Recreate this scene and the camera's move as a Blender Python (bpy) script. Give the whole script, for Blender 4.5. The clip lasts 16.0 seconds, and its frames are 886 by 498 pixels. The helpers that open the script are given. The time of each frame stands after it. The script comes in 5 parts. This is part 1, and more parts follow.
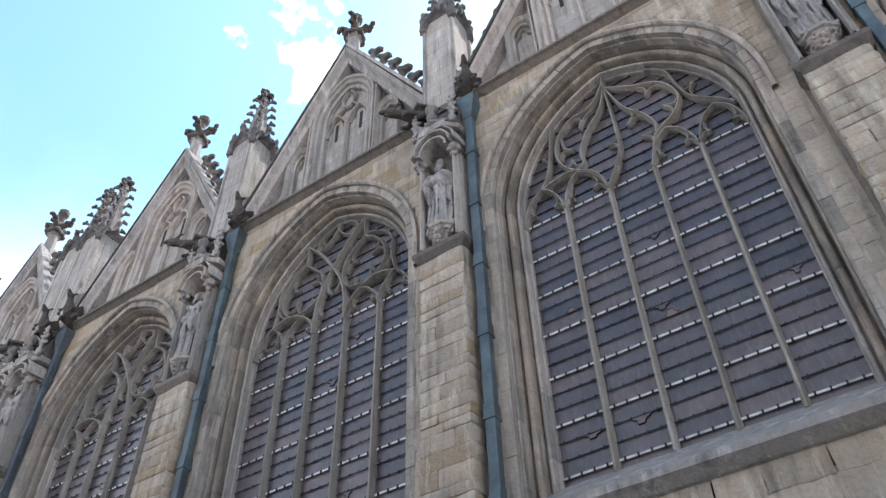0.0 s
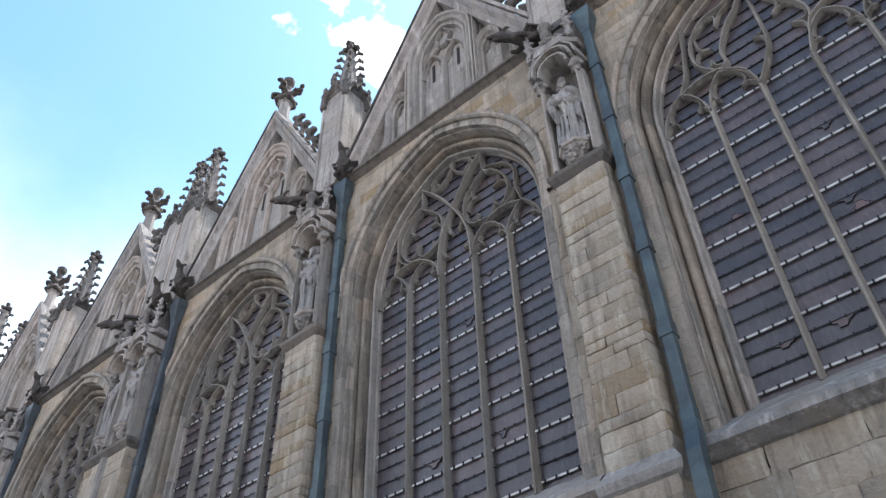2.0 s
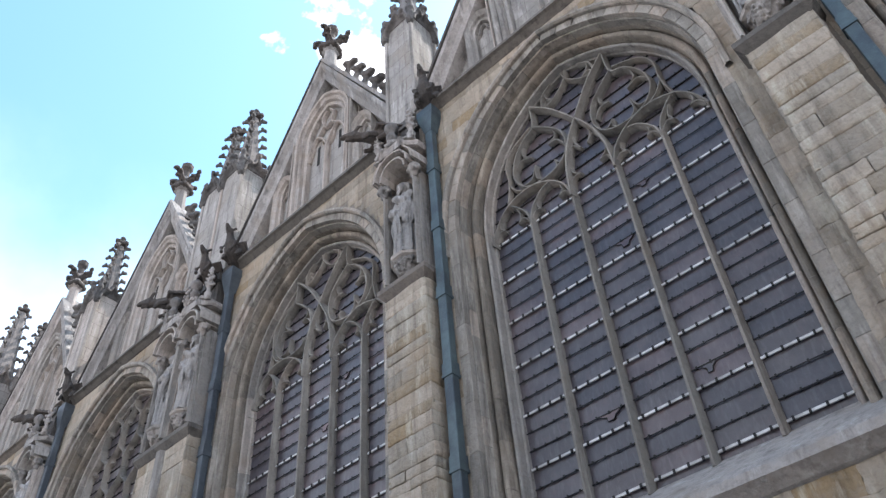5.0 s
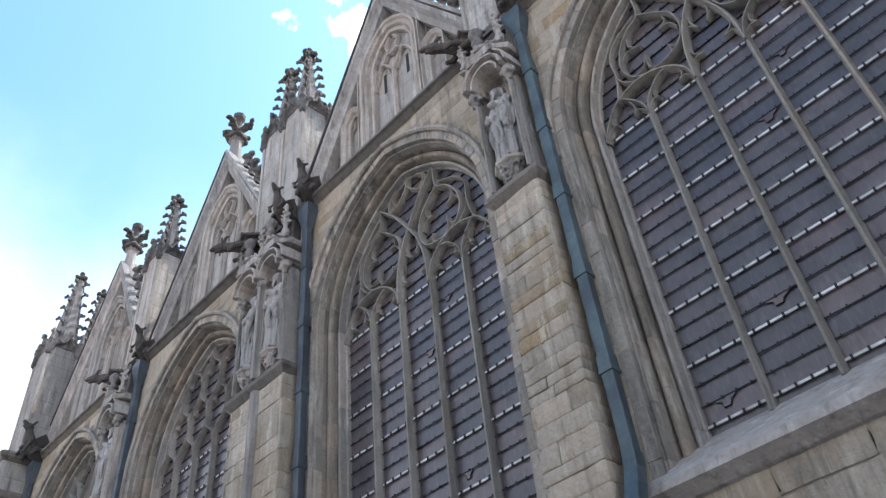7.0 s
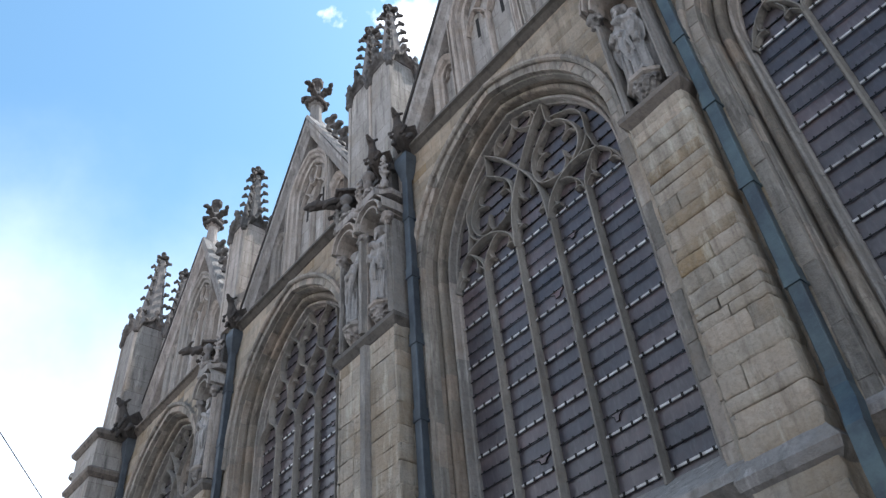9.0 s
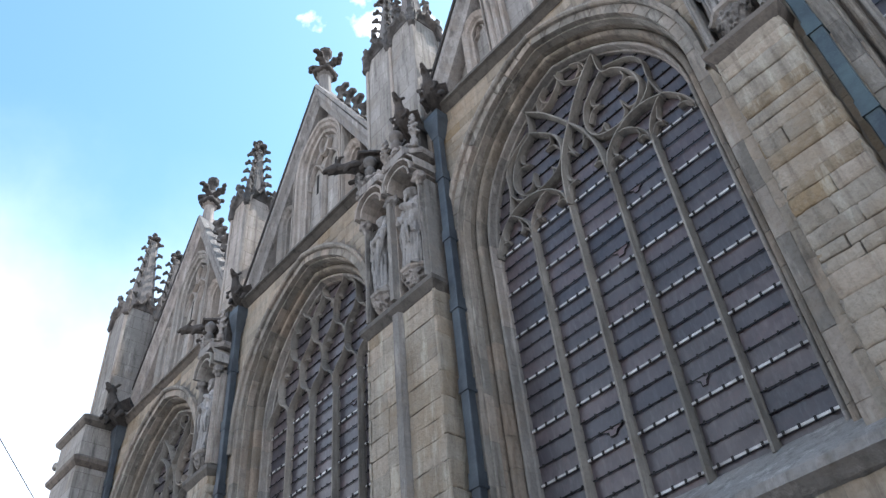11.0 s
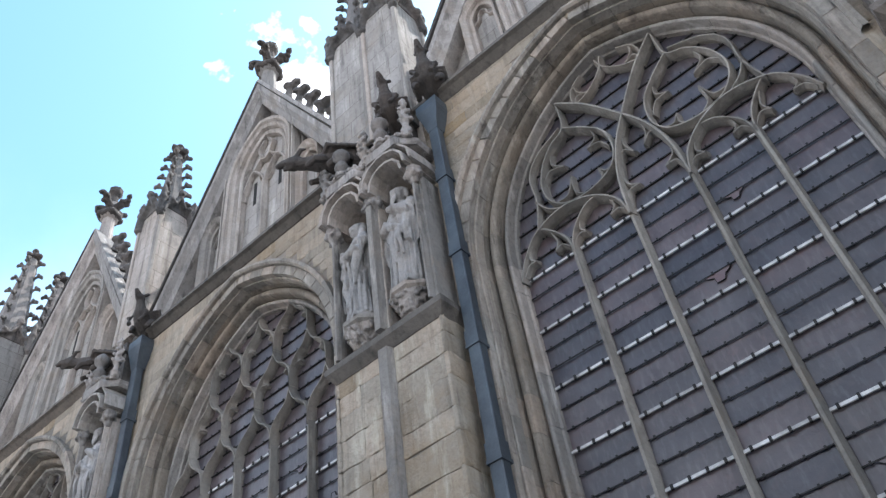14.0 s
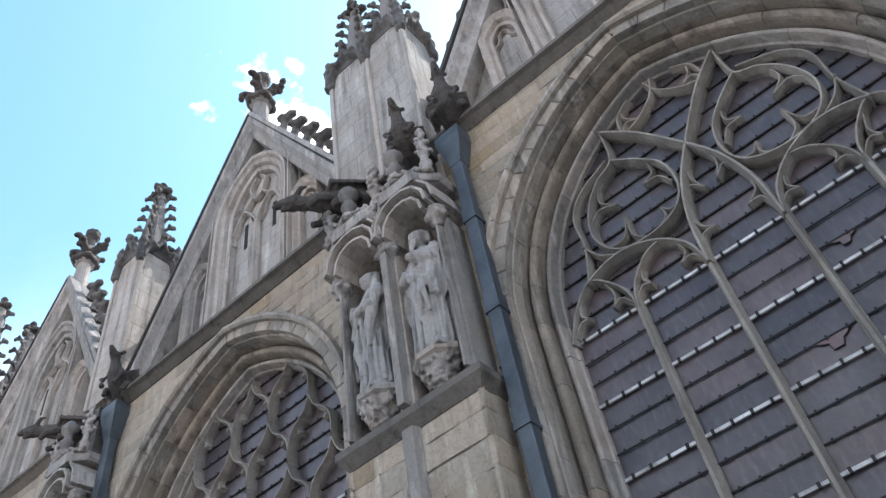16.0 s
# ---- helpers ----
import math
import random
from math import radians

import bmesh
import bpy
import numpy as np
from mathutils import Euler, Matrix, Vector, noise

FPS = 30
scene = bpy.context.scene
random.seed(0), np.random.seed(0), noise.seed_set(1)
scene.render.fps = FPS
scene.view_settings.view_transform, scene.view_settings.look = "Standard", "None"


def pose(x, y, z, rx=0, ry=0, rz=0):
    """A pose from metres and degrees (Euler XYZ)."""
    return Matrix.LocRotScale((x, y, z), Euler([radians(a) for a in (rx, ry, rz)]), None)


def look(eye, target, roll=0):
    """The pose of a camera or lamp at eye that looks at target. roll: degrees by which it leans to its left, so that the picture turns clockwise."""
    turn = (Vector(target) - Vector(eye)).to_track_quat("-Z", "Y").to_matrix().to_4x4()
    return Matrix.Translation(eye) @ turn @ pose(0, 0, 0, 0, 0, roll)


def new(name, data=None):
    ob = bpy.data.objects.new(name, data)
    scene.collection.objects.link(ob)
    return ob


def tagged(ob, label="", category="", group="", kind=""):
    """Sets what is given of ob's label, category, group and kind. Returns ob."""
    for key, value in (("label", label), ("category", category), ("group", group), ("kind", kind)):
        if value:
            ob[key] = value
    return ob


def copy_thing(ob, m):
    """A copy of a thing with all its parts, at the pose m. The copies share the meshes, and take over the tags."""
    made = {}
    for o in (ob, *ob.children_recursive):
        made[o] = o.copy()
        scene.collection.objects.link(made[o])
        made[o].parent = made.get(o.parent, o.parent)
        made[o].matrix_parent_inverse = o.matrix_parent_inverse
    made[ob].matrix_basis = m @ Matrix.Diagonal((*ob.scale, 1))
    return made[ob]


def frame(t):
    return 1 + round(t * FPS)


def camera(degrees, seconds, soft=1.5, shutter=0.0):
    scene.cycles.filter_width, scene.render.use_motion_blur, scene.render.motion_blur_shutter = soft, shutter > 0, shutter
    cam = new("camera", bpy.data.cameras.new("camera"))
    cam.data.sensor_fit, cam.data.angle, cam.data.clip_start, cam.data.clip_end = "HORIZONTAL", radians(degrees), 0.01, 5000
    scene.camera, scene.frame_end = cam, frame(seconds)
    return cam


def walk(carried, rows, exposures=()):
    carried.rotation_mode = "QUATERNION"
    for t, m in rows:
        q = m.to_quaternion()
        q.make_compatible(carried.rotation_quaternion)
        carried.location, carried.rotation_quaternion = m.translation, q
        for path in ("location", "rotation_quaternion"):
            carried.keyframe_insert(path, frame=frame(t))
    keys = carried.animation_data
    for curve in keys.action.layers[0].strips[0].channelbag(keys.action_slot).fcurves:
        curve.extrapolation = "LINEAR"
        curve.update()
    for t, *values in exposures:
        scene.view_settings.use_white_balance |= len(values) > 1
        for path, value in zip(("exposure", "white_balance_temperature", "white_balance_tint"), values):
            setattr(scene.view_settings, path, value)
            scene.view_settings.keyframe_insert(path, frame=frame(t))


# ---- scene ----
cam = camera(57.5, 16.0, 1.35)
PATH = [
    (0, (7.871, -8.336, -0.142), (7.103, -7.157, 1.279), -1.72),
    (0.5, (7.554, -8.232, -0.111), (6.743, -7.076, 1.306), -1.78),
    (1, (7.260, -8.230, -0.078), (6.390, -7.115, 1.337), -1.06),
    (1.5, (6.791, -8.194, -0.041), (5.913, -7.069, 1.360), -1.81),
    (2, (6.409, -8.149, -0.012), (5.479, -7.030, 1.360), -1.87),
    (2.5, (5.943, -7.980, 0.161), (4.980, -6.891, 1.534), -2.07),
    (3, (5.020, -7.633, 0.577), (4.140, -6.486, 1.958), -4.76),
    (3.5, (4.362, -7.524, 0.862), (3.540, -6.330, 2.240), -6.80),
    (4, (3.981, -7.450, 0.876), (3.126, -6.296, 2.267), -5.91),
    (4.2, (3.853, -7.427, 0.889), (2.967, -6.301, 2.285), -4.86),
    (6.3, (1.974, -7.299, 0.889), (1.017, -6.173, 2.237), -6.50),
    (6.5, (1.849, -7.331, 0.921), (0.887, -6.201, 2.262), -7.03),
    (7, (1.449, -7.322, 0.923), (0.446, -6.224, 2.260), -6.69),
    (7.5, (1.065, -7.265, 0.959), (0.019, -6.214, 2.300), -5.74),
    (8, (0.650, -7.299, 0.945), (-0.413, -6.261, 2.284), -5.41),
    (8.5, (0.296, -7.339, 0.943), (-0.783, -6.300, 2.269), -5.84),
    (9, (-0.068, -7.316, 0.979), (-1.170, -6.308, 2.309), -5.45),
    (9.5, (-0.435, -7.324, 0.970), (-1.554, -6.341, 2.305), -4.51),
    (9.7, (-0.573, -7.357, 0.983), (-1.692, -6.366, 2.312), -4.64),
    (11.8, (-2.487, -6.937, 1.659), (-3.518, -5.866, 2.997), -6.94),
    (12, (-2.681, -6.834, 1.788), (-3.716, -5.760, 3.121), -7.11),
    (12.5, (-3.237, -6.621, 2.133), (-4.249, -5.541, 3.478), -7.27),
    (13, (-3.760, -6.434, 2.471), (-4.726, -5.371, 3.862), -6.21),
    (13.5, (-4.253, -6.325, 2.782), (-5.120, -5.219, 4.205), -7.79),
    (14, (-4.551, -6.249, 3.118), (-5.340, -5.087, 4.542), -9.81),
    (14.5, (-4.785, -6.116, 3.443), (-5.554, -4.964, 4.886), -9.51),
    (15, (-4.968, -5.963, 3.785), (-5.714, -4.824, 5.249), -9.75),
    (15.5, (-5.190, -5.846, 4.082), (-5.920, -4.706, 5.554), -11.00),
    (16, (-5.412, -5.737, 4.389), (-6.123, -4.599, 5.872), -11.79),
]
EXPOSURES = [(0.0, 1.34, 6560, 16), (2.0, 1.22, 6540, 16), (3.0, 1.2, 6520, 16), (4.2, 1.35, 6520, 16), (6.5, 1.33, 6520, 16), (7.2, 1.2, 6400, 15), (8.2, 0.85, 6380, 14),
             (9.7, 0.83, 6380, 14), (11.8, 1.25, 6380, 14), (13.0, 1.29, 6400, 14), (14.5, 1.36, 6450, 14), (16.0, 1.25, 6400, 14)]
walk(cam, [(t, look(eye, target, roll)) for t, eye, target, roll in PATH], EXPOSURES)

# ---- world, sun ----
SUN_ELEV, SUN_AZ = radians(50), radians(20)          # behind the church, a little to the east
world = bpy.data.worlds.new("sky")
scene.world = world
world.use_nodes = True
wn, wl = world.node_tree.nodes, world.node_tree.links
wn.clear()
w_out = wn.new("ShaderNodeOutputWorld")
w_bg = wn.new("ShaderNodeBackground")
w_sky = wn.new("ShaderNodeTexSky")
w_sky.sky_type, w_sky.sun_disc = "NISHITA", False
w_sky.sun_elevation, w_sky.sun_rotation = SUN_ELEV, SUN_AZ
w_sky.air_density, w_sky.dust_density, w_sky.ozone_density = 1.0, 1.2, 2.0
w_bg.inputs["Strength"].default_value = 0.215
w_tc = wn.new("ShaderNodeTexCoord")
w_n1 = wn.new("ShaderNodeTexNoise")
w_n1.inputs["Scale"].default_value, w_n1.inputs["Detail"].default_value = 4.6, 8.0
w_n1.inputs["Roughness"].default_value = 0.55
w_map = wn.new("ShaderNodeMapping")
w_map.inputs["Location"].default_value = (3.1, 0.4, 1.7)
w_soft = wn.new("ShaderNodeMath")
w_soft.operation = "MULTIPLY"
w_soft.inputs[1].default_value = 0.22
w_ramp = wn.new("ShaderNodeValToRGB")
w_ramp.color_ramp.elements[0].position, w_ramp.color_ramp.elements[1].position = 0.20, 0.78
w_ramp.color_ramp.interpolation = "EASE"
w_sep = wn.new("ShaderNodeSeparateXYZ")
w_low = wn.new("ShaderNodeMath")
w_low.operation = "MULTIPLY_ADD"
w_low.inputs[1].default_value, w_low.inputs[2].default_value = -0.85, 0.745
w_dot = wn.new("ShaderNodeVectorMath")
w_dot.operation = "DOT_PRODUCT"
w_dot.inputs[1].default_value = (-0.41, 0.33, 0.85)
w_puff = wn.new("ShaderNodeMapRange")
w_puff.inputs["From Min"].default_value, w_puff.inputs["From Max"].default_value = 0.990, 1.0
w_puff.inputs["To Min"].default_value, w_puff.inputs["To Max"].default_value = -0.32, 0.12
w_n2 = wn.new("ShaderNodeTexNoise")
w_n2.inputs["Scale"].default_value, w_n2.inputs["Detail"].default_value = 13.0, 7.0
w_wisp = wn.new("ShaderNodeMapRange")
w_wisp.inputs["From Min"].default_value, w_wisp.inputs["From Max"].default_value = 0.5, 0.64
w_over = wn.new("ShaderNodeMath")
w_over.operation = "MAXIMUM"
w_sum = wn.new("ShaderNodeMath")
w_sum.operation = "ADD"
w_add = wn.new("ShaderNodeMath")
w_add.operation = "ADD"
w_tint = wn.new("ShaderNodeMix")
w_tint.data_type, w_tint.blend_type = "RGBA", "MULTIPLY"
w_tint.inputs["Factor"].default_value, w_tint.inputs["B"].default_value = 1.0, (0.75, 1.0, 0.925, 1)
w_mix = wn.new("ShaderNodeMix")
w_mix.data_type = "RGBA"
w_mix.inputs["B"].default_value = (6.6, 6.7, 6.8, 1)
wl.new(w_tc.outputs["Generated"], w_map.inputs["Vector"])
wl.new(w_map.outputs["Vector"], w_n1.inputs["Vector"])
wl.new(w_tc.outputs["Generated"], w_sep.inputs[0])
wl.new(w_sep.outputs["Z"], w_low.inputs[0])
wl.new(w_low.outputs[0], w_add.inputs[0])
wl.new(w_n1.outputs["Fac"], w_soft.inputs[0])
wl.new(w_soft.outputs[0], w_add.inputs[1])
wl.new(w_tc.outputs["Generated"], w_dot.inputs[0])
wl.new(w_dot.outputs["Value"], w_puff.inputs["Value"])
wl.new(w_map.outputs["Vector"], w_n2.inputs["Vector"])
wl.new(w_n2.outputs["Fac"], w_sum.inputs[0])
wl.new(w_puff.outputs["Result"], w_sum.inputs[1])
wl.new(w_sum.outputs[0], w_wisp.inputs["Value"])
wl.new(w_add.outputs[0], w_ramp.inputs["Fac"])
wl.new(w_ramp.outputs["Color"], w_over.inputs[0])
wl.new(w_wisp.outputs["Result"], w_over.inputs[1])
wl.new(w_over.outputs[0], w_mix.inputs["Factor"])
wl.new(w_sky.outputs["Color"], w_tint.inputs["A"])
wl.new(w_tint.outputs["Result"], w_mix.inputs["A"])
wl.new(w_mix.outputs["Result"], w_bg.inputs["Color"])
wl.new(w_bg.outputs["Background"], w_out.inputs["Surface"])

sun_data = bpy.data.lights.new("sun", "SUN")
sun_data.energy, sun_data.angle, sun_data.color = 3.0, radians(0.6), (1.0, 0.95, 0.88)
sun = new("sun", sun_data)
sun.matrix_world = look((0, 0, 60), (-60 * math.sin(SUN_AZ) / math.tan(SUN_ELEV), -60 * math.cos(SUN_AZ) / math.tan(SUN_ELEV), 0))

# ---- materials ----
def material(name):
    m = bpy.data.materials.new(name)
    m.use_nodes = True
    nt = m.node_tree
    return m, nt, nt.nodes["Principled BSDF"]


def noise_node(nt, vec, scale, detail=5.0, rough=0.6):
    n = nt.nodes.new("ShaderNodeTexNoise")
    n.inputs["Scale"].default_value, n.inputs["Detail"].default_value, n.inputs["Roughness"].default_value = scale, detail, rough
    nt.links.new(vec, n.inputs["Vector"])
    return n.outputs["Fac"]


def ramp_node(nt, fac, stops):
    r = nt.nodes.new("ShaderNodeValToRGB")
    el = r.color_ramp.elements
    while len(el) < len(stops):
        el.new(0.5)
    for e, (p, c) in zip(el, stops):
        e.position, e.color = p, (*c, 1) if len(c) == 3 else c
    nt.links.new(fac, r.inputs["Fac"])
    return r.outputs["Color"]


def mix_node(nt, fac, a, b, mode="MIX"):
    n = nt.nodes.new("ShaderNodeMix")
    n.data_type, n.blend_type = "RGBA", mode
    for value, key in ((fac, "Factor"), (a, "A"), (b, "B")):
        if isinstance(value, (int, float)):
            n.inputs[key].default_value = value
        elif isinstance(value, tuple):
            n.inputs[key].default_value = (*value, 1)
        else:
            nt.links.new(value, n.inputs[key])
    return n.outputs["Result"]


def grey(v):
    return (v, v, v)


def stone(name, light, mid, dark, soot=0.5, rough=0.9, bump=0.5, vary=0.25, grain=9.0, joints=None, rust=False):
    """Weathered limestone: broad stains, soot streaks that run down, fine grain, pits."""
    light, mid, dark = ((c[0] * (1.0 if rust else 0.975), c[1] * (0.97 if rust else 0.995), c[2] * (0.96 if rust else 1.06)) for c in (light, mid, dark))
    m, nt, bsdf = material(name)
    geo = nt.nodes.new("ShaderNodeNewGeometry")
    pos = geo.outputs["Position"]
    broad = noise_node(nt, pos, 0.9, 6, 0.6)
    patch = noise_node(nt, pos, 3.4, 6, 0.65)
    fine = noise_node(nt, pos, grain * 2.6, 6, 0.62)
    mapping = nt.nodes.new("ShaderNodeMapping")
    mapping.inputs["Scale"].default_value = (4.5, 4.5, 0.45)
    nt.links.new(pos, mapping.inputs["Vector"])
    streak = noise_node(nt, mapping.outputs["Vector"], 1.6, 6, 0.62)
    col = ramp_node(nt, patch, [(0.3, mid), (0.62, light)])
    col = mix_node(nt, ramp_node(nt, broad, [(0.35, grey(0)), (0.7, grey(0.6))]), col, mid)
    col = mix_node(nt, ramp_node(nt, streak, [(0.50, grey(0)), (0.58, grey(soot * 0.35)), (0.70, grey(soot))]), col, dark)
    col = mix_node(nt, ramp_node(nt, fine, [(0.3, grey(0.28)), (0.52, grey(0))]), col, dark)
    info = nt.nodes.new("ShaderNodeObjectInfo")
    low = (0.80, 0.66, 0.47) if rust else grey(1 - vary)
    tone = ramp_node(nt, info.outputs["Random"], [(0.0, low), (0.13 if rust else 0.14, grey(1 - vary * 1.1)), (0.5, grey(0.97)), (1.0, (1 + vary * 0.7, 1 + vary * 0.38, 1 + vary * 0.2))])
    col = mix_node(nt, 1.0, col, tone, "MULTIPLY")
    if rust:
        col = mix_node(nt, ramp_node(nt, noise_node(nt, pos, 0.75, 6, 0.66), [(0.52, grey(0)), (0.66, grey(0.5))]), col, (0.25, 0.185, 0.115))
    if light[0] > 0.25:
        wash = nt.nodes.new("ShaderNodeMapping")
        wash.inputs["Scale"].default_value, wash.inputs["Location"].default_value = (3.2, 3.2, 0.5), (7.0, 2.0, 5.0)
        nt.links.new(pos, wash.inputs["Vector"])
        pale = tuple(min(0.5, c * 1.4) for c in light)
        col = mix_node(nt, ramp_node(nt, noise_node(nt, wash.outputs["Vector"], 1.5, 7, 0.68), [(0.54, grey(0)), (0.66, grey(0.6))]), col, pale)
        col = mix_node(nt, ramp_node(nt, noise_node(nt, pos, 1.15, 7, 0.7), [(0.52, grey(0)), (0.66, grey(0.45))]), col, (light[0] * 0.66, light[1] * 0.55, light[2] * 0.44))
    lump = noise_node(nt, pos, 11.0, 5, 0.6)
    col = mix_node(nt, ramp_node(nt, lump, [(0.3, grey(0.5)), (0.5, grey(0))]), col, mid)
    col = mix_node(nt, ramp_node(nt, noise_node(nt, pos, 1.7, 7, 0.7), [(0.56, grey(0)), (0.74, grey(soot * 0.7))]), col, dark)
    height = mix_node(nt, 0.55, fine, lump)
    if joints:
        bricks = nt.nodes.new("ShaderNodeTexBrick")
        bricks.inputs["Scale"].default_value = 1.0
        bricks.inputs["Brick Width"].default_value, bricks.inputs["Row Height"].default_value = joints
        bricks.inputs["Mortar Size"].default_value, bricks.inputs["Mortar Smooth"].default_value = 0.006, 0.3
        bricks.inputs["Color1"].default_value, bricks.inputs["Color2"].default_value = (1, 1, 1, 1), (0.84, 0.83, 0.8, 1)
        bricks.inputs["Mortar"].default_value = (0.45, 0.42, 0.38, 1)
        swap = nt.nodes.new("ShaderNodeSeparateXYZ")
        join = nt.nodes.new("ShaderNodeCombineXYZ")
        nt.links.new(pos, swap.inputs[0])
        along = nt.nodes.new("ShaderNodeMath")
        along.operation = "ADD"
        nt.links.new(swap.outputs["X"], along.inputs[0])
        nt.links.new(swap.outputs["Y"], along.inputs[1])
        nt.links.new(along.outputs[0], join.inputs["X"])
        nt.links.new(swap.outputs["Z"], join.inputs["Y"])
        nt.links.new(join.outputs[0], bricks.inputs["Vector"])
        col = mix_node(nt, 1.0, col, bricks.outputs["Color"], "MULTIPLY")
    bsdf.inputs["Roughness"].default_value = rough
    nt.links.new(col, bsdf.inputs["Base Color"])
    b = nt.nodes.new("ShaderNodeBump")
    b.inputs["Strength"].default_value, b.inputs["Distance"].default_value = bump, 0.035
    nt.links.new(height, b.inputs["Height"])
    nt.links.new(b.outputs["Normal"], bsdf.inputs["Normal"])
    return m


ASHLAR = stone("ashlar_stone", (0.37, 0.345, 0.31), (0.275, 0.255, 0.23), (0.06, 0.055, 0.052), 0.75, joints=(0.9, 0.42))
DRESSED = stone("dressed_stone", (0.335, 0.31, 0.275), (0.245, 0.225, 0.195), (0.06, 0.053, 0.046), 0.75, bump=0.7, vary=0.3)
BLOCK = stone("buttress_stone", (0.375, 0.345, 0.29), (0.27, 0.245, 0.205), (0.085, 0.073, 0.06), 0.7, bump=1.0, vary=0.2, rust=True)
RUBBLE = stone("spandrel_stone", (0.34, 0.31, 0.258), (0.255, 0.23, 0.188), (0.09, 0.076, 0.06), 0.6, bump=1.0, vary=0.24, rust=True)
MORTAR = stone("mortar", (0.24, 0.215, 0.178), (0.165, 0.147, 0.12), (0.08, 0.07, 0.057), 0.5, bump=0.9)
HOODSTONE = stone("arch_stone", (0.33, 0.302, 0.255), (0.225, 0.202, 0.167), (0.06, 0.051, 0.043), 0.8, vary=0.32, bump=0.8)
BROWNED = stone("brown_moulding_stone", (0.285, 0.248, 0.197), (0.18, 0.153, 0.118), (0.055, 0.046, 0.038), 0.8, vary=0.3, bump=0.8)
TRACERY = stone("tracery_stone", (0.265, 0.245, 0.21), (0.195, 0.18, 0.153), (0.065, 0.058, 0.05), 0.6)
STATUE = stone("statue_stone", (0.345, 0.328, 0.302), (0.225, 0.212, 0.195), (0.04, 0.042, 0.04), 0.95, bump=0.35)
# near-black: soot on the gargoyles, backlit shade as well on the flowers
SOOT_BACKLIT = stone("soot_backlit_stone", (0.075, 0.064, 0.054), (0.04, 0.034, 0.03), (0.014, 0.013, 0.012), 0.8, bump=0.9)
CARVED = stone("carved_stone", (0.34, 0.32, 0.29), (0.15, 0.138, 0.125), (0.025, 0.023, 0.021), 0.95, bump=0.9)
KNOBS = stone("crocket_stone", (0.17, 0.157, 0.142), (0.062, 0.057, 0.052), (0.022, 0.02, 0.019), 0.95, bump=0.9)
COPING = stone("coping_stone", (0.32, 0.30, 0.272), (0.205, 0.19, 0.172), (0.05, 0.046, 0.042), 0.8, bump=0.8)
SPIRE = stone("spire_stone", (0.20, 0.186, 0.17), (0.125, 0.116, 0.106), (0.04, 0.037, 0.034), 0.8, bump=0.9)
LEDGE = stone("ledge_stone", (0.17, 0.15, 0.127), (0.105, 0.094, 0.08), (0.035, 0.032, 0.029), 0.8, bump=0.8)
SILL = stone("sill_stone", (0.35, 0.325, 0.29), (0.25, 0.23, 0.205), (0.08, 0.071, 0.062), 0.6, bump=1.0)


def painted_metal(name, base, worn, rough=0.5, metal=0.3):
    m, nt, bsdf = material(name)
    geo = nt.nodes.new("ShaderNodeNewGeometry")
    n1 = noise_node(nt, geo.outputs["Position"], 2.2, 6, 0.65)
    n2 = noise_node(nt, geo.outputs["Position"], 30, 4, 0.6)
    col = ramp_node(nt, n1, [(0.38, base), (0.66, worn)])
    col = mix_node(nt, ramp_node(nt, n2, [(0.55, grey(0)), (0.75, grey(0.5))]), col, worn)
    nt.links.new(col, bsdf.inputs["Base Color"])
    bsdf.inputs["Roughness"].default_value, bsdf.inputs["Metallic"].default_value = rough, metal
    b = nt.nodes.new("ShaderNodeBump")
    b.inputs["Strength"].default_value, b.inputs["Distance"].default_value = 0.25, 0.01
    nt.links.new(n2, b.inputs["Height"])
    nt.links.new(b.outputs["Normal"], bsdf.inputs["Normal"])
    return m


PIPE = painted_metal("patinated_copper", (0.034, 0.047, 0.060), (0.075, 0.112, 0.122), 0.5, 0.2)
PIPE_DARK = painted_metal("dulled_copper", (0.034, 0.043, 0.056), (0.07, 0.088, 0.105), 0.5, 0.2)
LEAD = painted_metal("lead_sheet", (0.14, 0.15, 0.16), (0.22, 0.23, 0.24), 0.55, 0.3)
BAR = painted_metal("iron_bar", (0.012, 0.012, 0.014), (0.03, 0.027, 0.025), 0.7, 0.3)
# white base holds the bars' bright sky glint along with their paint
WHITEBAR = painted_metal("glint_white_glazing_bar", (0.66, 0.66, 0.66), (0.20, 0.19, 0.185), 0.4, 0.0)


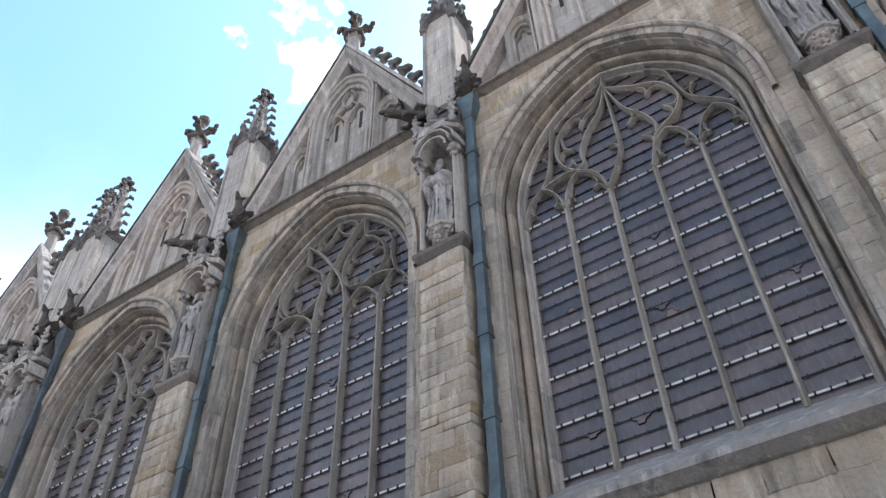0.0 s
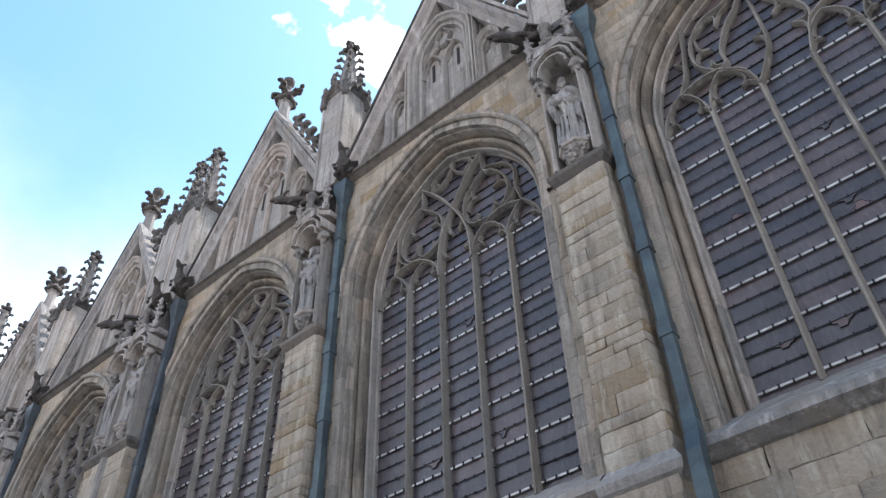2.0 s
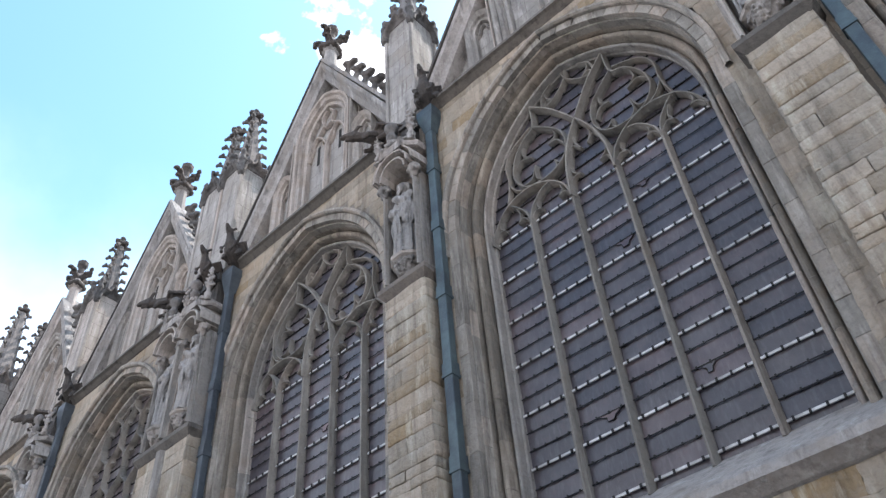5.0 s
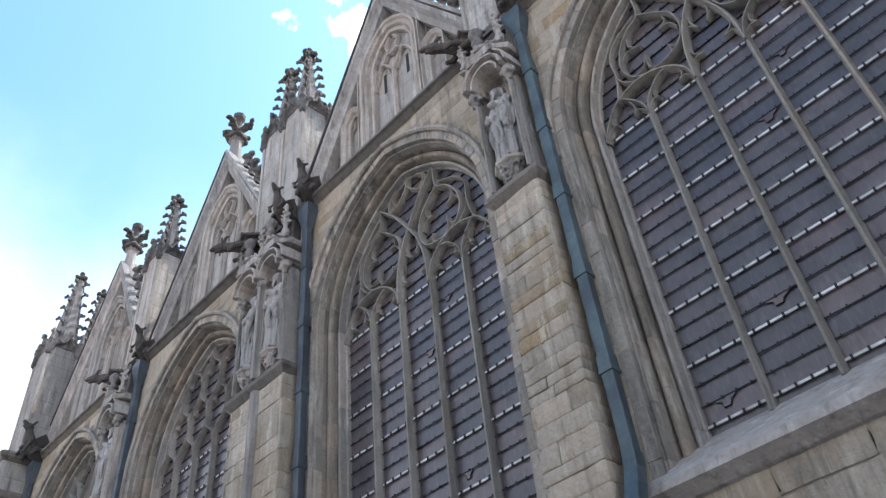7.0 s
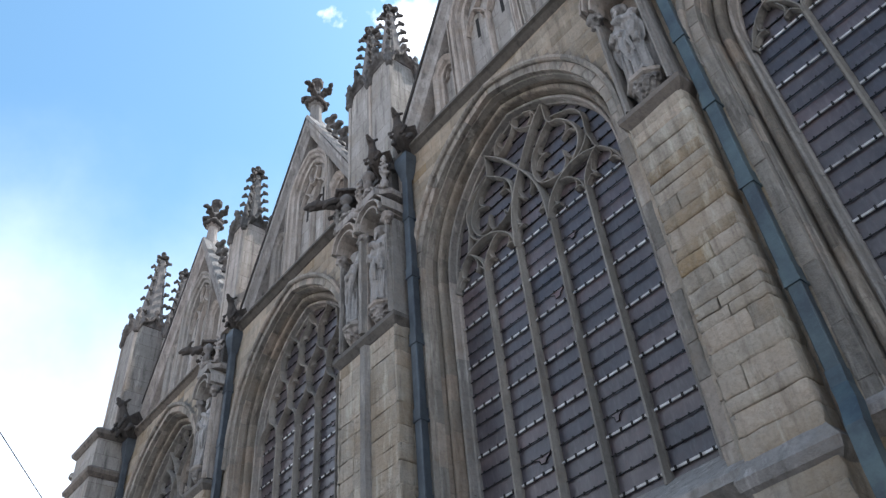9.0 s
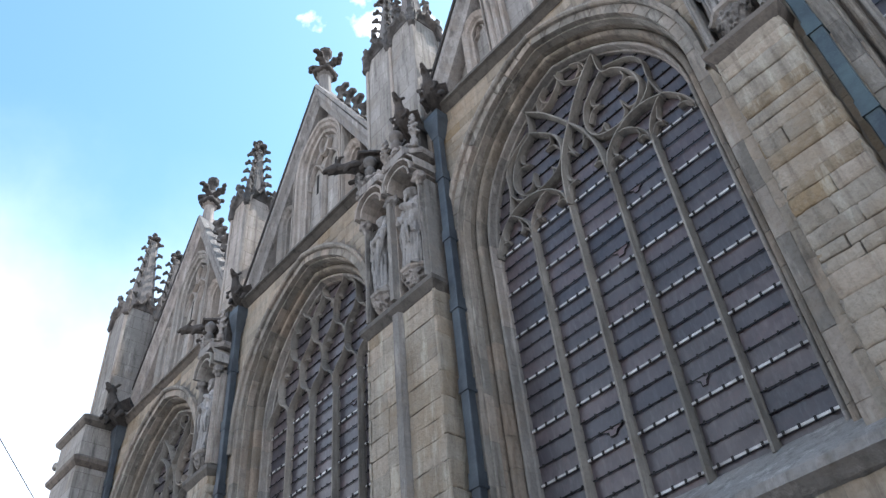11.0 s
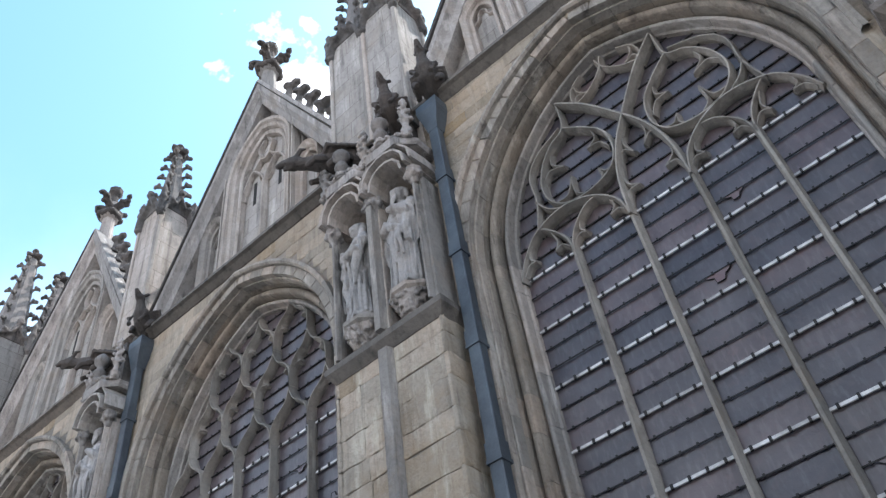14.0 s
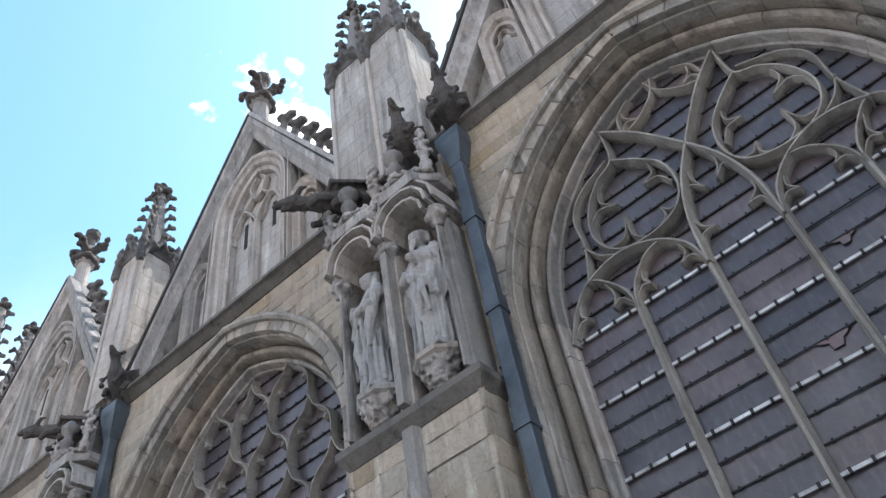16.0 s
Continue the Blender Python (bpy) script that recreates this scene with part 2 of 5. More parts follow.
def glass(name, a, b):
    """Old leaded glass behind weathered outer panes: dark, uneven, with a dull sheen."""
    m, nt, bsdf = material(name)
    geo = nt.nodes.new("ShaderNodeNewGeometry")
    pos = geo.outputs["Position"]
    info = nt.nodes.new("ShaderNodeObjectInfo")
    n1 = noise_node(nt, pos, 2.0, 5, 0.6)
    mp = nt.nodes.new("ShaderNodeMapping")
    mp.inputs["Scale"].default_value = (19, 19, 5.0)
    nt.links.new(pos, mp.inputs["Vector"])
    n2 = noise_node(nt, mp.outputs["Vector"], 1.0, 4, 0.6)
    col = ramp_node(nt, n1, [(0.35, a), (0.68, b)])
    col = mix_node(nt, ramp_node(nt, n2, [(0.50, grey(0)), (0.74, grey(0.36))]), col, (0.19, 0.18, 0.185))
    col = mix_node(nt, ramp_node(nt, noise_node(nt, pos, 6.5, 4, 0.6), [(0.54, grey(0)), (0.66, grey(0.4))]), col, (0.115, 0.082, 0.086))
    tone = ramp_node(nt, info.outputs["Random"], [(0.0, (0.66, 0.69, 0.8)), (0.5, (0.97, 0.97, 1.0)), (1.0, (1.34, 1.17, 1.16))])
    col = mix_node(nt, 1.0, col, tone, "MULTIPLY")
    nt.links.new(col, bsdf.inputs["Base Color"])
    bsdf.inputs["Roughness"].default_value = 0.28
    bsdf.inputs["Transmission Weight"].default_value = 0.2
    bsdf.inputs["IOR"].default_value = 1.45
    bp = nt.nodes.new("ShaderNodeBump")
    bp.inputs["Strength"].default_value, bp.inputs["Distance"].default_value = 0.35, 0.02
    nt.links.new(noise_node(nt, pos, 9.0, 3, 0.6), bp.inputs["Height"])
    nt.links.new(bp.outputs["Normal"], bsdf.inputs["Normal"])
    return m


GLASS = glass("leaded_glass", (0.060, 0.053, 0.060), (0.105, 0.094, 0.101))
REDGLASS = glass("rose_glass", (0.10, 0.066, 0.07), (0.14, 0.095, 0.095))
# black that stands in for the unlit depth of the slits
m_dark, nt_, b_ = material("slit_shade_black")
b_.inputs["Base Color"].default_value, b_.inputs["Roughness"].default_value = (0.01, 0.01, 0.01, 1), 1.0
SLIT_SHADE = m_dark
PAVING = stone("paving", (0.42, 0.40, 0.36), (0.32, 0.30, 0.27), (0.18, 0.17, 0.15), 0.3)

# ---- mesh helpers ----
def to_mesh(name, bm, mats, smooth=False):
    bmesh.ops.recalc_face_normals(bm, faces=bm.faces)
    me = bpy.data.meshes.new(name)
    if smooth:
        for f in bm.faces:
            f.smooth = True
    bm.to_mesh(me)
    bm.free()
    for m in (mats if isinstance(mats, (list, tuple)) else [mats]):
        me.materials.append(m)
    return me


def part(name, bm, mats, parent, label="", smooth=False):
    me = bm if isinstance(bm, bpy.types.Mesh) else to_mesh(name, bm, mats, smooth)
    ob = new(name, me)
    ob.parent = parent
    if label:
        tagged(ob, label)
    return ob


def thing(name, at, label, category, group="", kind=""):
    return tagged_at(new(name), at, label, category, group, kind)


def tagged_at(ob, at, label, category, group="", kind=""):
    ob.location = at
    return tagged(ob, label, category, group, kind)


def box(bm, x0, x1, y0, y1, z0, z1, mat=0):
    v = [bm.verts.new((x, y, z)) for z in (z0, z1) for x, y in ((x0, y0), (x1, y0), (x1, y1), (x0, y1))]
    for ids in ((3, 2, 1, 0), (4, 5, 6, 7), (0, 1, 5, 4), (1, 2, 6, 5), (2, 3, 7, 6), (3, 0, 4, 7)):
        bm.faces.new([v[i] for i in ids]).material_index = mat
    return v


def bevelled(bm, width, segments=1):
    bmesh.ops.bevel(bm, geom=list(bm.edges), offset=width, segments=segments, affect="EDGES", profile=0.6)


def skin(bm, rings, closed=True, caps=True):
    """Faces between successive rings of points."""
    rows = [[bm.verts.new(p) for p in ring] for ring in rings]
    n = len(rows[0])
    for a, b in zip(rows, rows[1:]):
        for i in range(n if closed else n - 1):
            j = (i + 1) % n
            bm.faces.new((a[i], a[j], b[j], b[i]))
    if caps and closed:
        bm.faces.new(rows[0][::-1])
        bm.faces.new(rows[-1])
    return rows


def prism(bm, outline, y0, y1):
    """A polygon in x and z, drawn out along y."""
    skin(bm, [[(x, y, z) for x, z in outline] for y in (y0, y1)])


def profile_x(bm, outline, x0, x1):
    """A section in y and z, drawn out along x."""
    skin(bm, [[(x, y, z) for y, z in outline] for x in (x0, x1)])


def tube(bm, path, radii, sides=8, flat=1.0):
    """A round limb along a path, with a radius for each point."""
    path = [Vector(p) for p in path]
    rings = []
    for i, p in enumerate(path):
        d = (path[min(i + 1, len(path) - 1)] - path[max(i - 1, 0)]).normalized()
        side = d.cross(Vector((0, 0, 1)) if abs(d.z) < 0.9 else Vector((0, 1, 0))).normalized()
        up = side.cross(d)
        r = radii[i] if hasattr(radii, "__len__") else radii
        rings.append([p + r * (math.cos(a) * side * flat + math.sin(a) * up) for a in (2 * math.pi * k / sides for k in range(sides))])
    skin(bm, rings)


def lathe(bm, profile, at=(0, 0, 0), sides=10, turn=0.0):
    rings = [[(at[0] + r * math.cos(2 * math.pi * k / sides + turn), at[1] + r * math.sin(2 * math.pi * k / sides + turn), at[2] + z) for k in range(sides)] for r, z in profile]
    skin(bm, rings)


def blob(bm, at, size, seed, rough=0.3, squash=(1, 1, 1), cuts=2):
    r = bmesh.ops.create_icosphere(bm, subdivisions=cuts, radius=1.0)
    for v in r["verts"]:
        k = 1 + rough * noise.noise(v.co * 2.3 + Vector((seed * 7.1, seed, 0)))
        v.co = Vector([at[i] + v.co[i] * size * k * squash[i] for i in range(3)])


def curve_pts(ctrl, n=8):
    """A smooth line through the given points (x, z)."""
    p = [ctrl[0]] + list(ctrl) + [ctrl[-1]]
    out = []
    for i in range(1, len(p) - 2):
        for k in range(n):
            t = k / n
            out.append(tuple(0.5 * ((2 * p[i][a]) + (-p[i - 1][a] + p[i + 1][a]) * t + (2 * p[i - 1][a] - 5 * p[i][a] + 4 * p[i + 1][a] - p[i + 2][a]) * t * t + (-p[i - 1][a] + 3 * p[i][a] - 3 * p[i + 1][a] + p[i + 2][a]) * t ** 3) for a in range(2)))
    out.append(tuple(ctrl[-1]))
    return out


def rib(bm, path, w, y_back, y_front, nose=0.35):
    """A chamfered stone rib along a line in x and z: wide at the back, narrow in front."""
    mid = y_back + (y_front - y_back) * 0.45
    rings = []
    for i, (x, z) in enumerate(path):
        a, b = path[max(i - 1, 0)], path[min(i + 1, len(path) - 1)]
        d = Vector((b[0] - a[0], b[1] - a[1]))
        d = d.normalized() if d.length > 1e-6 else Vector((0, 1))
        nx, nz = -d.y, d.x
        rings.append([(x + nx * o, y, z + nz * o) for o, y in ((-w, y_back), (-w, mid), (-w * nose, y_front), (w * nose, y_front), (w, mid), (w, y_back))])
    skin(bm, rings)


def arch_path(w, c, zs, z0, o=0.0, n=26, cx=0.0):
    """A pointed arch with upright jambs from z0: half width w, its arcs' centres c past the middle; o: how far outside."""
    r = w + c + o
    top = math.acos(c / r)
    left = [(cx + c - r * math.cos(a), zs + r * math.sin(a)) for a in (top * k / n for k in range(n + 1))]
    return [(cx - w - o, z0)] + left + [(2 * cx - x, z) for x, z in left[-2::-1]] + [(cx + w + o, z0)]


def arch_mould(bm, w, c, zs, z0, section, n=26, cx=0.0):
    """A moulding round a pointed arch; section: rows of (outset, y)."""
    skin(bm, [[(x, y, z) for x, z in arch_path(w, c, zs, z0, o, n, cx)] for o, y in section], closed=False, caps=False)


def fused(name, bm, mat, voxel=0.02, wear=0.006, smooth=True):
    """One carved mesh out of overlapping forms: welded, then weathered."""
    tmp = new(name, to_mesh(name, bm, mat))
    mod = tmp.modifiers.new("weld", "REMESH")
    mod.mode, mod.voxel_size, mod.use_smooth_shade = "VOXEL", voxel, smooth
    me = bpy.data.meshes.new_from_object(tmp.evaluated_get(bpy.context.evaluated_depsgraph_get()))
    old = tmp.data
    bpy.data.objects.remove(tmp)
    bpy.data.meshes.remove(old)
    me.name = name
    normals = [v.normal.copy() for v in me.vertices]
    for v, nv in zip(me.vertices, normals):
        v.co += nv * wear * (noise.noise(v.co * 14) + 0.7 * noise.noise(v.co * 37))
    if not me.materials:
        me.materials.append(mat)
    return me


def arch_blocks(parent, name, mat, w, c, zs, z0, section, rnd, length=0.42):
    """A moulding round the arch, cut into single stones with fine joints; each sits a little in or out."""
    r = w + c
    top = math.acos(c / r)
    cuts = [z0]
    while cuts[-1] < zs - 0.2:
        cuts.append(min(cuts[-1] + length * rnd.uniform(0.8, 1.5), zs))
    cuts[-1] = zs
    n = max(3, round(top * r / length))
    spans = [("jamb", a, b) for a, b in zip(cuts, cuts[1:])] + [("arc", k / n, (k + 1) / n) for k in range(n)]
    for side in (-1, 1):
        for kind, a, b in spans:
            jut, rings = rnd.uniform(-0.003, 0.003), []
            if kind == "jamb":
                for z in (a + 0.003, b - 0.003):
                    rings.append([(side * (w + o), y + jut, z) for o, y in section])
            else:
                d = 0.003 / (r * top)
                for q in range(5):
                    t = a + d + (b - a - (2 * d if b < 1 else d)) * q / 4
                    rings.append([(side * ((r + o) * math.cos(t * math.acos(c / (r + o))) - c), y + jut, zs + (r + o) * math.sin(t * math.acos(c / (r + o)))) for o, y in section])
            bm = bmesh.new()
            skin(bm, rings, closed=False)
            part(name, bm, mat, parent)


# unit stones, shared by all the masonry: a worn block, one unit long, deep and high
def make_stones():
    made = []
    rnd = random.Random(4)
    for k in range(8):
        bm = bmesh.new()
        xs, zs = (-0.5, -0.46, -0.2, 0.2, 0.46, 0.5), (-0.5, -0.42, 0.0, 0.42, 0.5)
        rows = []
        for i, x in enumerate(xs):
            row = []
            for j, z in enumerate(zs):
                rim = (i in (0, 5)) + (j in (0, 4))
                y = (-0.2 if rim == 2 else -0.3 if rim else -0.44) + rnd.uniform(-0.22, 0.16) * (rim == 0) + rnd.uniform(-0.06, 0.06)
                wob = 0.05 if 0 < i < 5 or 0 < j < 4 else 0.03
                row.append(bm.verts.new((x + rnd.uniform(-wob, wob) * 0.4, y, z + rnd.uniform(-wob, wob) * (1.1 if j in (0, 4) else 0.8))))
            rows.append(row)
        for a, b in zip(rows, rows[1:]):
            for j in range(4):
                bm.faces.new((a[j], b[j], b[j + 1], a[j + 1]))
        edge = [rows[i][0] for i in range(6)] + [rows[5][j] for j in range(1, 5)] + [rows[i][4] for i in range(4, -1, -1)] + [rows[0][j] for j in range(3, 0, -1)]
        back = [bm.verts.new((v.co.x, 0.5, v.co.z)) for v in edge]
        for i in range(len(edge)):
            j = (i + 1) % len(edge)
            bm.faces.new((edge[i], back[i], back[j], edge[j]))
        made.append(bm)
    return made


STONE_BM = make_stones()
STONES = {}


def stone_mesh(k, mat):
    if (k, mat.name) not in STONES:
        STONES[(k, mat.name)] = to_mesh("stone", STONE_BM[k].copy(), mat, True)
    return STONES[(k, mat.name)]


def lay(parent, rnd, x0, x1, y, z0, z1, mat, proud=0.03, gap=0.002, axis="y", name="stone"):
    """One stone on a face that looks along -y (or along the x axis: axis 'x+' or 'x-')."""
    ob = new(name, stone_mesh(rnd.randrange(8), mat))
    ob.parent = parent
    dz, dx = z1 - z0 - gap, x1 - x0 - gap
    depth = 2 * proud * rnd.uniform(0.7, 1.2)
    if axis == "y":
        ob.location, ob.scale = ((x0 + x1) / 2, y, (z0 + z1) / 2), (dx, depth, dz)
    else:
        ob.location, ob.scale = (y, (x0 + x1) / 2, (z0 + z1) / 2), (dx, depth, dz)
        ob.rotation_euler = (0, 0, radians(90 if axis == "x+" else -90))
    return ob


def courses(parent, rnd, x0, x1, y, z0, z1, height, length, mat, axis="y", proud=0.03):
    z = z0
    while z < z1 - 0.08:
        h = min(height * rnd.uniform(0.8, 1.2), z1 - z)
        if z1 - z - h < 0.1:
            h = z1 - z
        x = x0
        while x < x1 - 0.02:
            l = length * rnd.uniform(0.6, 1.3)
            if x1 - x - l < 0.18:
                l = x1 - x
            lay(parent, rnd, x, x + l, y, z, z + h, mat, proud, axis=axis)
            x += l
        z += h


# ---- measures of the church ----
GROUND = -1.6
WALL = -0.60            # outer face of the aisle wall; the glass stands at 0
W, C, ZS = 1.87, 0.72, 9.55     # window: half width, arc centres, springing
SILL_Z = 4.75
STRING = 12.72          # string course under the gables
BAYS = {"A": 5.96, "B": 0.0, "C": -5.87, "D": -12.42, "E": -18.55, "Z": 12.0}
PIERS = {"ZA": 9.05, "AB": 2.98, "BC": -2.98, "DE": -15.45}
GABLES = {"A": (5.96, 0.0), "C": (-5.87, 0.0), "D": (-12.42, 0.0), "E": (-18.55, 0.2)}
DOUBLE = -9.09
END_X = -21.25

# ---- ground, opposite side ----
bm = bmesh.new()
v = [bm.verts.new(p) for p in ((-900, -900, GROUND), (900, -900, GROUND), (900, 900, GROUND), (-900, 900, GROUND))]
bm.faces.new(v)
ground = tagged(new("ground", to_mesh("ground", bm, PAVING)), "pale stone-paved square beside the church", "ground", kind="structure")

# unseen block added across the street; keeps low sky off the facade
SKY_BLOCK = stone("sky_block_render", (0.36, 0.33, 0.29), (0.28, 0.25, 0.22), (0.14, 0.12, 0.10), 0.4)
bm = bmesh.new()
box(bm, -70, 60, -34, -21, GROUND, 11.0)
prism(bm, [(-70, 11.0), (60, 11.0), (60, 11.01), (-70, 11.01)], -34, -21)
skin(bm, [[(x, y, z) for y, z in ((-21.2, 11.0), (-33.8, 11.0), (-27.5, 14.5))] for x in (-70, 60)])
tagged(new("building_opposite", to_mesh("building_opposite", bm, SKY_BLOCK)), "unseen plain rendered block added across the street to hold back low sky", "building", kind="structure")

# ---- aisle wall, bay by bay ----
def wall_bay(cx, half_l, half_r, seed):
    """Wall of one bay with its window opening; its stones are children."""
    rnd = random.Random(seed)
    bm = bmesh.new()
    o = 0.42
    path = arch_path(W, C, ZS, 3.7, o)
    for y in (WALL, 0.55):
        low = [bm.verts.new((x, y, z)) for x, z in path]
        high = [bm.verts.new((x, y, STRING)) for x, z in path]
        for i in range(1, len(path) - 2):
            bm.faces.new((low[i], low[i + 1], high[i + 1], high[i]))
        for a, b in ((-half_l, -W - o + 0.05), (W + o - 0.05, half_r)):
            bm.faces.new([bm.verts.new((x, y, z)) for x, z in ((a, GROUND), (b, GROUND), (b, STRING), (a, STRING))])
        bm.faces.new([bm.verts.new((x, y, z)) for x, z in ((-W - o, GROUND), (W + o, GROUND), (W + o, 3.75), (-W - o, 3.75))])
    box(bm, -half_l, half_r, WALL, 0.55, STRING - 0.02, STRING)
    ob = tagged(new("wall_bay", to_mesh("wall_bay", bm, MORTAR)), "weathered yellow limestone aisle wall between buttresses", "wall", kind="structure")
    ob.location = (cx, 0, 0)
    # jamb strips beside the window
    for a, b in ((-half_l + 0.45, -W - o), (W + o, half_r - 0.42)):
        if b - a > 0.08:
            courses(ob, rnd, a, b, WALL, 3.95, 9.4, 0.34, 0.9, BLOCK, proud=0.018)
    # spandrels, cut to the arch
    z = 9.4
    while z < STRING - 0.1:
        h = min(rnd.uniform(0.17, 0.27), STRING - z)
        zz = z + h
        if zz >= ZS + math.sqrt((W + C + 0.5) ** 2 - C ** 2):
            inner = 0.0
        else:
            inner = max(math.sqrt(max((W + C + 0.5) ** 2 - max(z - ZS, 0) ** 2, 0)) - C, 0.0)
        for side, end in ((-1, half_l - 0.4), (1, half_r - 0.4)):
            x = inner
            while x < end - 0.05:
                l = rnd.uniform(0.28, 0.62)
                if end - x - l < 0.15:
                    l = end - x
                a, b = sorted((side * x, side * (x + l)))
                lay(ob, rnd, a, b, WALL, z, zz, RUBBLE, 0.013)
                x += l
        z = zz
    # below the sill
    courses(ob, rnd, -half_l + 0.42, half_r - 0.42, WALL, 1.2, 3.98, 0.36, 0.75, BLOCK, proud=0.02)
    # voussoirs of the outer order, and the jamb blocks that carry them
    r0, r1 = W + C + 0.27, W + C + 0.42
    top = math.acos(C / (W + C + 0.3))
    n = 12
    for side in (-1, 1):
        for k in range(n):
            a0, a1 = top * k / n + 0.0008, top * (k + 1) / n - 0.0008
            bm = bmesh.new()
            jut = rnd.uniform(0, 0.006)
            ring = [(r0, a0), (r1, a0), (r1, (a0 + a1) / 2), (r1, a1), (r0, a1), (r0, (a0 + a1) / 2)]
            pts = [(side * (r * math.cos(a) - C), ZS + r * math.sin(a)) for r, a in ring]
            mid_x, mid_z = sum(x for x, z in pts) / 6, sum(z for x, z in pts) / 6
            skin(bm, [[(x, WALL + 0.1, z) for x, z in pts], [(x, WALL - 0.004, z) for x, z in pts], [(x + (mid_x - x) * 0.07, WALL - 0.014 - jut, z + (mid_z - z) * 0.07) for x, z in pts]])
            part("stone", bm, HOODSTONE, ob)
        z = 3.9
        while z < ZS - 0.02:
            h = min(rnd.uniform(0.4, 0.75), ZS - z)
            a, b = sorted((side * (W + 0.27), side * (W + 0.43)))
            bm = bmesh.new()
            box(bm, a, b, WALL - 0.012 - rnd.uniform(0, 0.01), WALL + 0.1, z + 0.001, z + h - 0.001)
            bevelled(bm, 0.006)
            part("stone", bm, HOODSTONE, ob)
            z += h
    # inner orders: reveal, fillet, roll and hollow
    def roll(o, y, rad):
        return [(o - rad * math.cos(a), y - rad * math.sin(a)) for a in (math.pi * k / 6 for k in range(7))]
    inner = [(-0.03, 0.08), (-0.03, -0.06), (-0.01, -0.08), (0.0, -0.17)] + roll(0.03, -0.18, 0.028) + [(0.066, -0.145)]
    middle = [(0.066, -0.145), (0.088, -0.145), (0.092, -0.28)] + roll(0.145, -0.29, 0.05) + [(0.2, -0.24), (0.222, -0.235), (0.232, -0.38)]
    outer = [(0.232, -0.38), (0.24, -0.47)] + roll(0.258, -0.50, 0.018) + [(0.28, -0.52), (0.28, WALL + 0.03)]
    arch_blocks(ob, "jamb_stone", DRESSED, W, C, ZS, 4.0, inner, rnd, 0.75)
    arch_blocks(ob, "roll_stone", BROWNED, W, C, ZS, 4.0, middle, rnd, 0.5)
    arch_blocks(ob, "fillet_stone", HOODSTONE, W, C, ZS, 4.0, outer, rnd, 0.5)
    # hood mould over the arch
    hood = [(0.42, WALL + 0.02), (0.42, WALL - 0.07), (0.45, WALL - 0.10), (0.50, WALL - 0.09), (0.52, WALL + 0.02)]
    arch_blocks(ob, "hood_stone", HOODSTONE, W, C, ZS, ZS - 0.5, hood, rnd, 0.6)
    # sloping sill
    bm = bmesh.new()
    profile_x(bm, [(0.06, SILL_Z + 0.03), (0.0, SILL_Z + 0.03), (-0.72, 4.25), (-0.78, 4.19), (-0.80, 4.09), (-0.74, 4.05), (-0.66, 3.99), (-0.59, 3.97), (0.06, 3.97)], -W - 0.55, W + 0.55)
    part("window_sill", bm, SILL, ob, "sloping weathered stone sill")
    # string course
    bm = bmesh.new()
    profile_x(bm, [(-0.5, STRING - 0.06), (-0.62, STRING - 0.06), (-0.72, STRING + 0.02), (-0.78, STRING + 0.04), (-0.78, STRING + 0.10), (-0.45, STRING + 0.26), (0.3, STRING + 0.26), (0.3, STRING - 0.06)], -half_l + 0.35, half_r - 0.35)
    part("string_course", bm, LEDGE, ob, "dark weathered string course")
    return ob


for i, (n, cx) in enumerate(BAYS.items()):
    edge = {"Z": (9.0, 15.0), "A": (3.0, 9.0), "B": (-3.0, 3.0), "C": (-9.08, -3.0), "D": (-15.45, -9.08), "E": (-21.6, -15.45)}[n]
    wall_bay(cx, cx - edge[0], edge[1] - cx, 11 + i)

# ---- windows ----
LIGHT = 2 * W / 5
MULL = [-W + LIGHT * k for k in (1, 2, 3, 4)]
ROW = 0.2483
HEAD = 9.34             # the uppermost white bar of the lights


def arch_half(z):
    """Half the glass width at a height."""
    return W if z <= ZS else max(math.sqrt(max((W + C) ** 2 - (z - ZS) ** 2, 0)) - C, 0.0)


def cusp(bm, a, tip, b):
    """A pointed cusp: two hollow arcs from a and b to its tip."""
    mx, mz = (a[0] + b[0]) / 2, (a[1] + b[1]) / 2
    tip = (mx + (tip[0] - mx) * 1.15, mz + (tip[1] - mz) * 1.15)
    for e in (a, b):
        h = ((e[0] + tip[0]) / 2 * 0.45 + mx * 0.55, (e[1] + tip[1]) / 2 * 0.45 + mz * 0.55)
        rib(bm, curve_pts([e, h, tip], 5), 0.026, 0.01, -0.10, 0.25)


def bar(bm, pts, w=0.034, front=-0.15, steps=9):
    rib(bm, curve_pts(pts, steps), w, 0.02, front, 0.28)


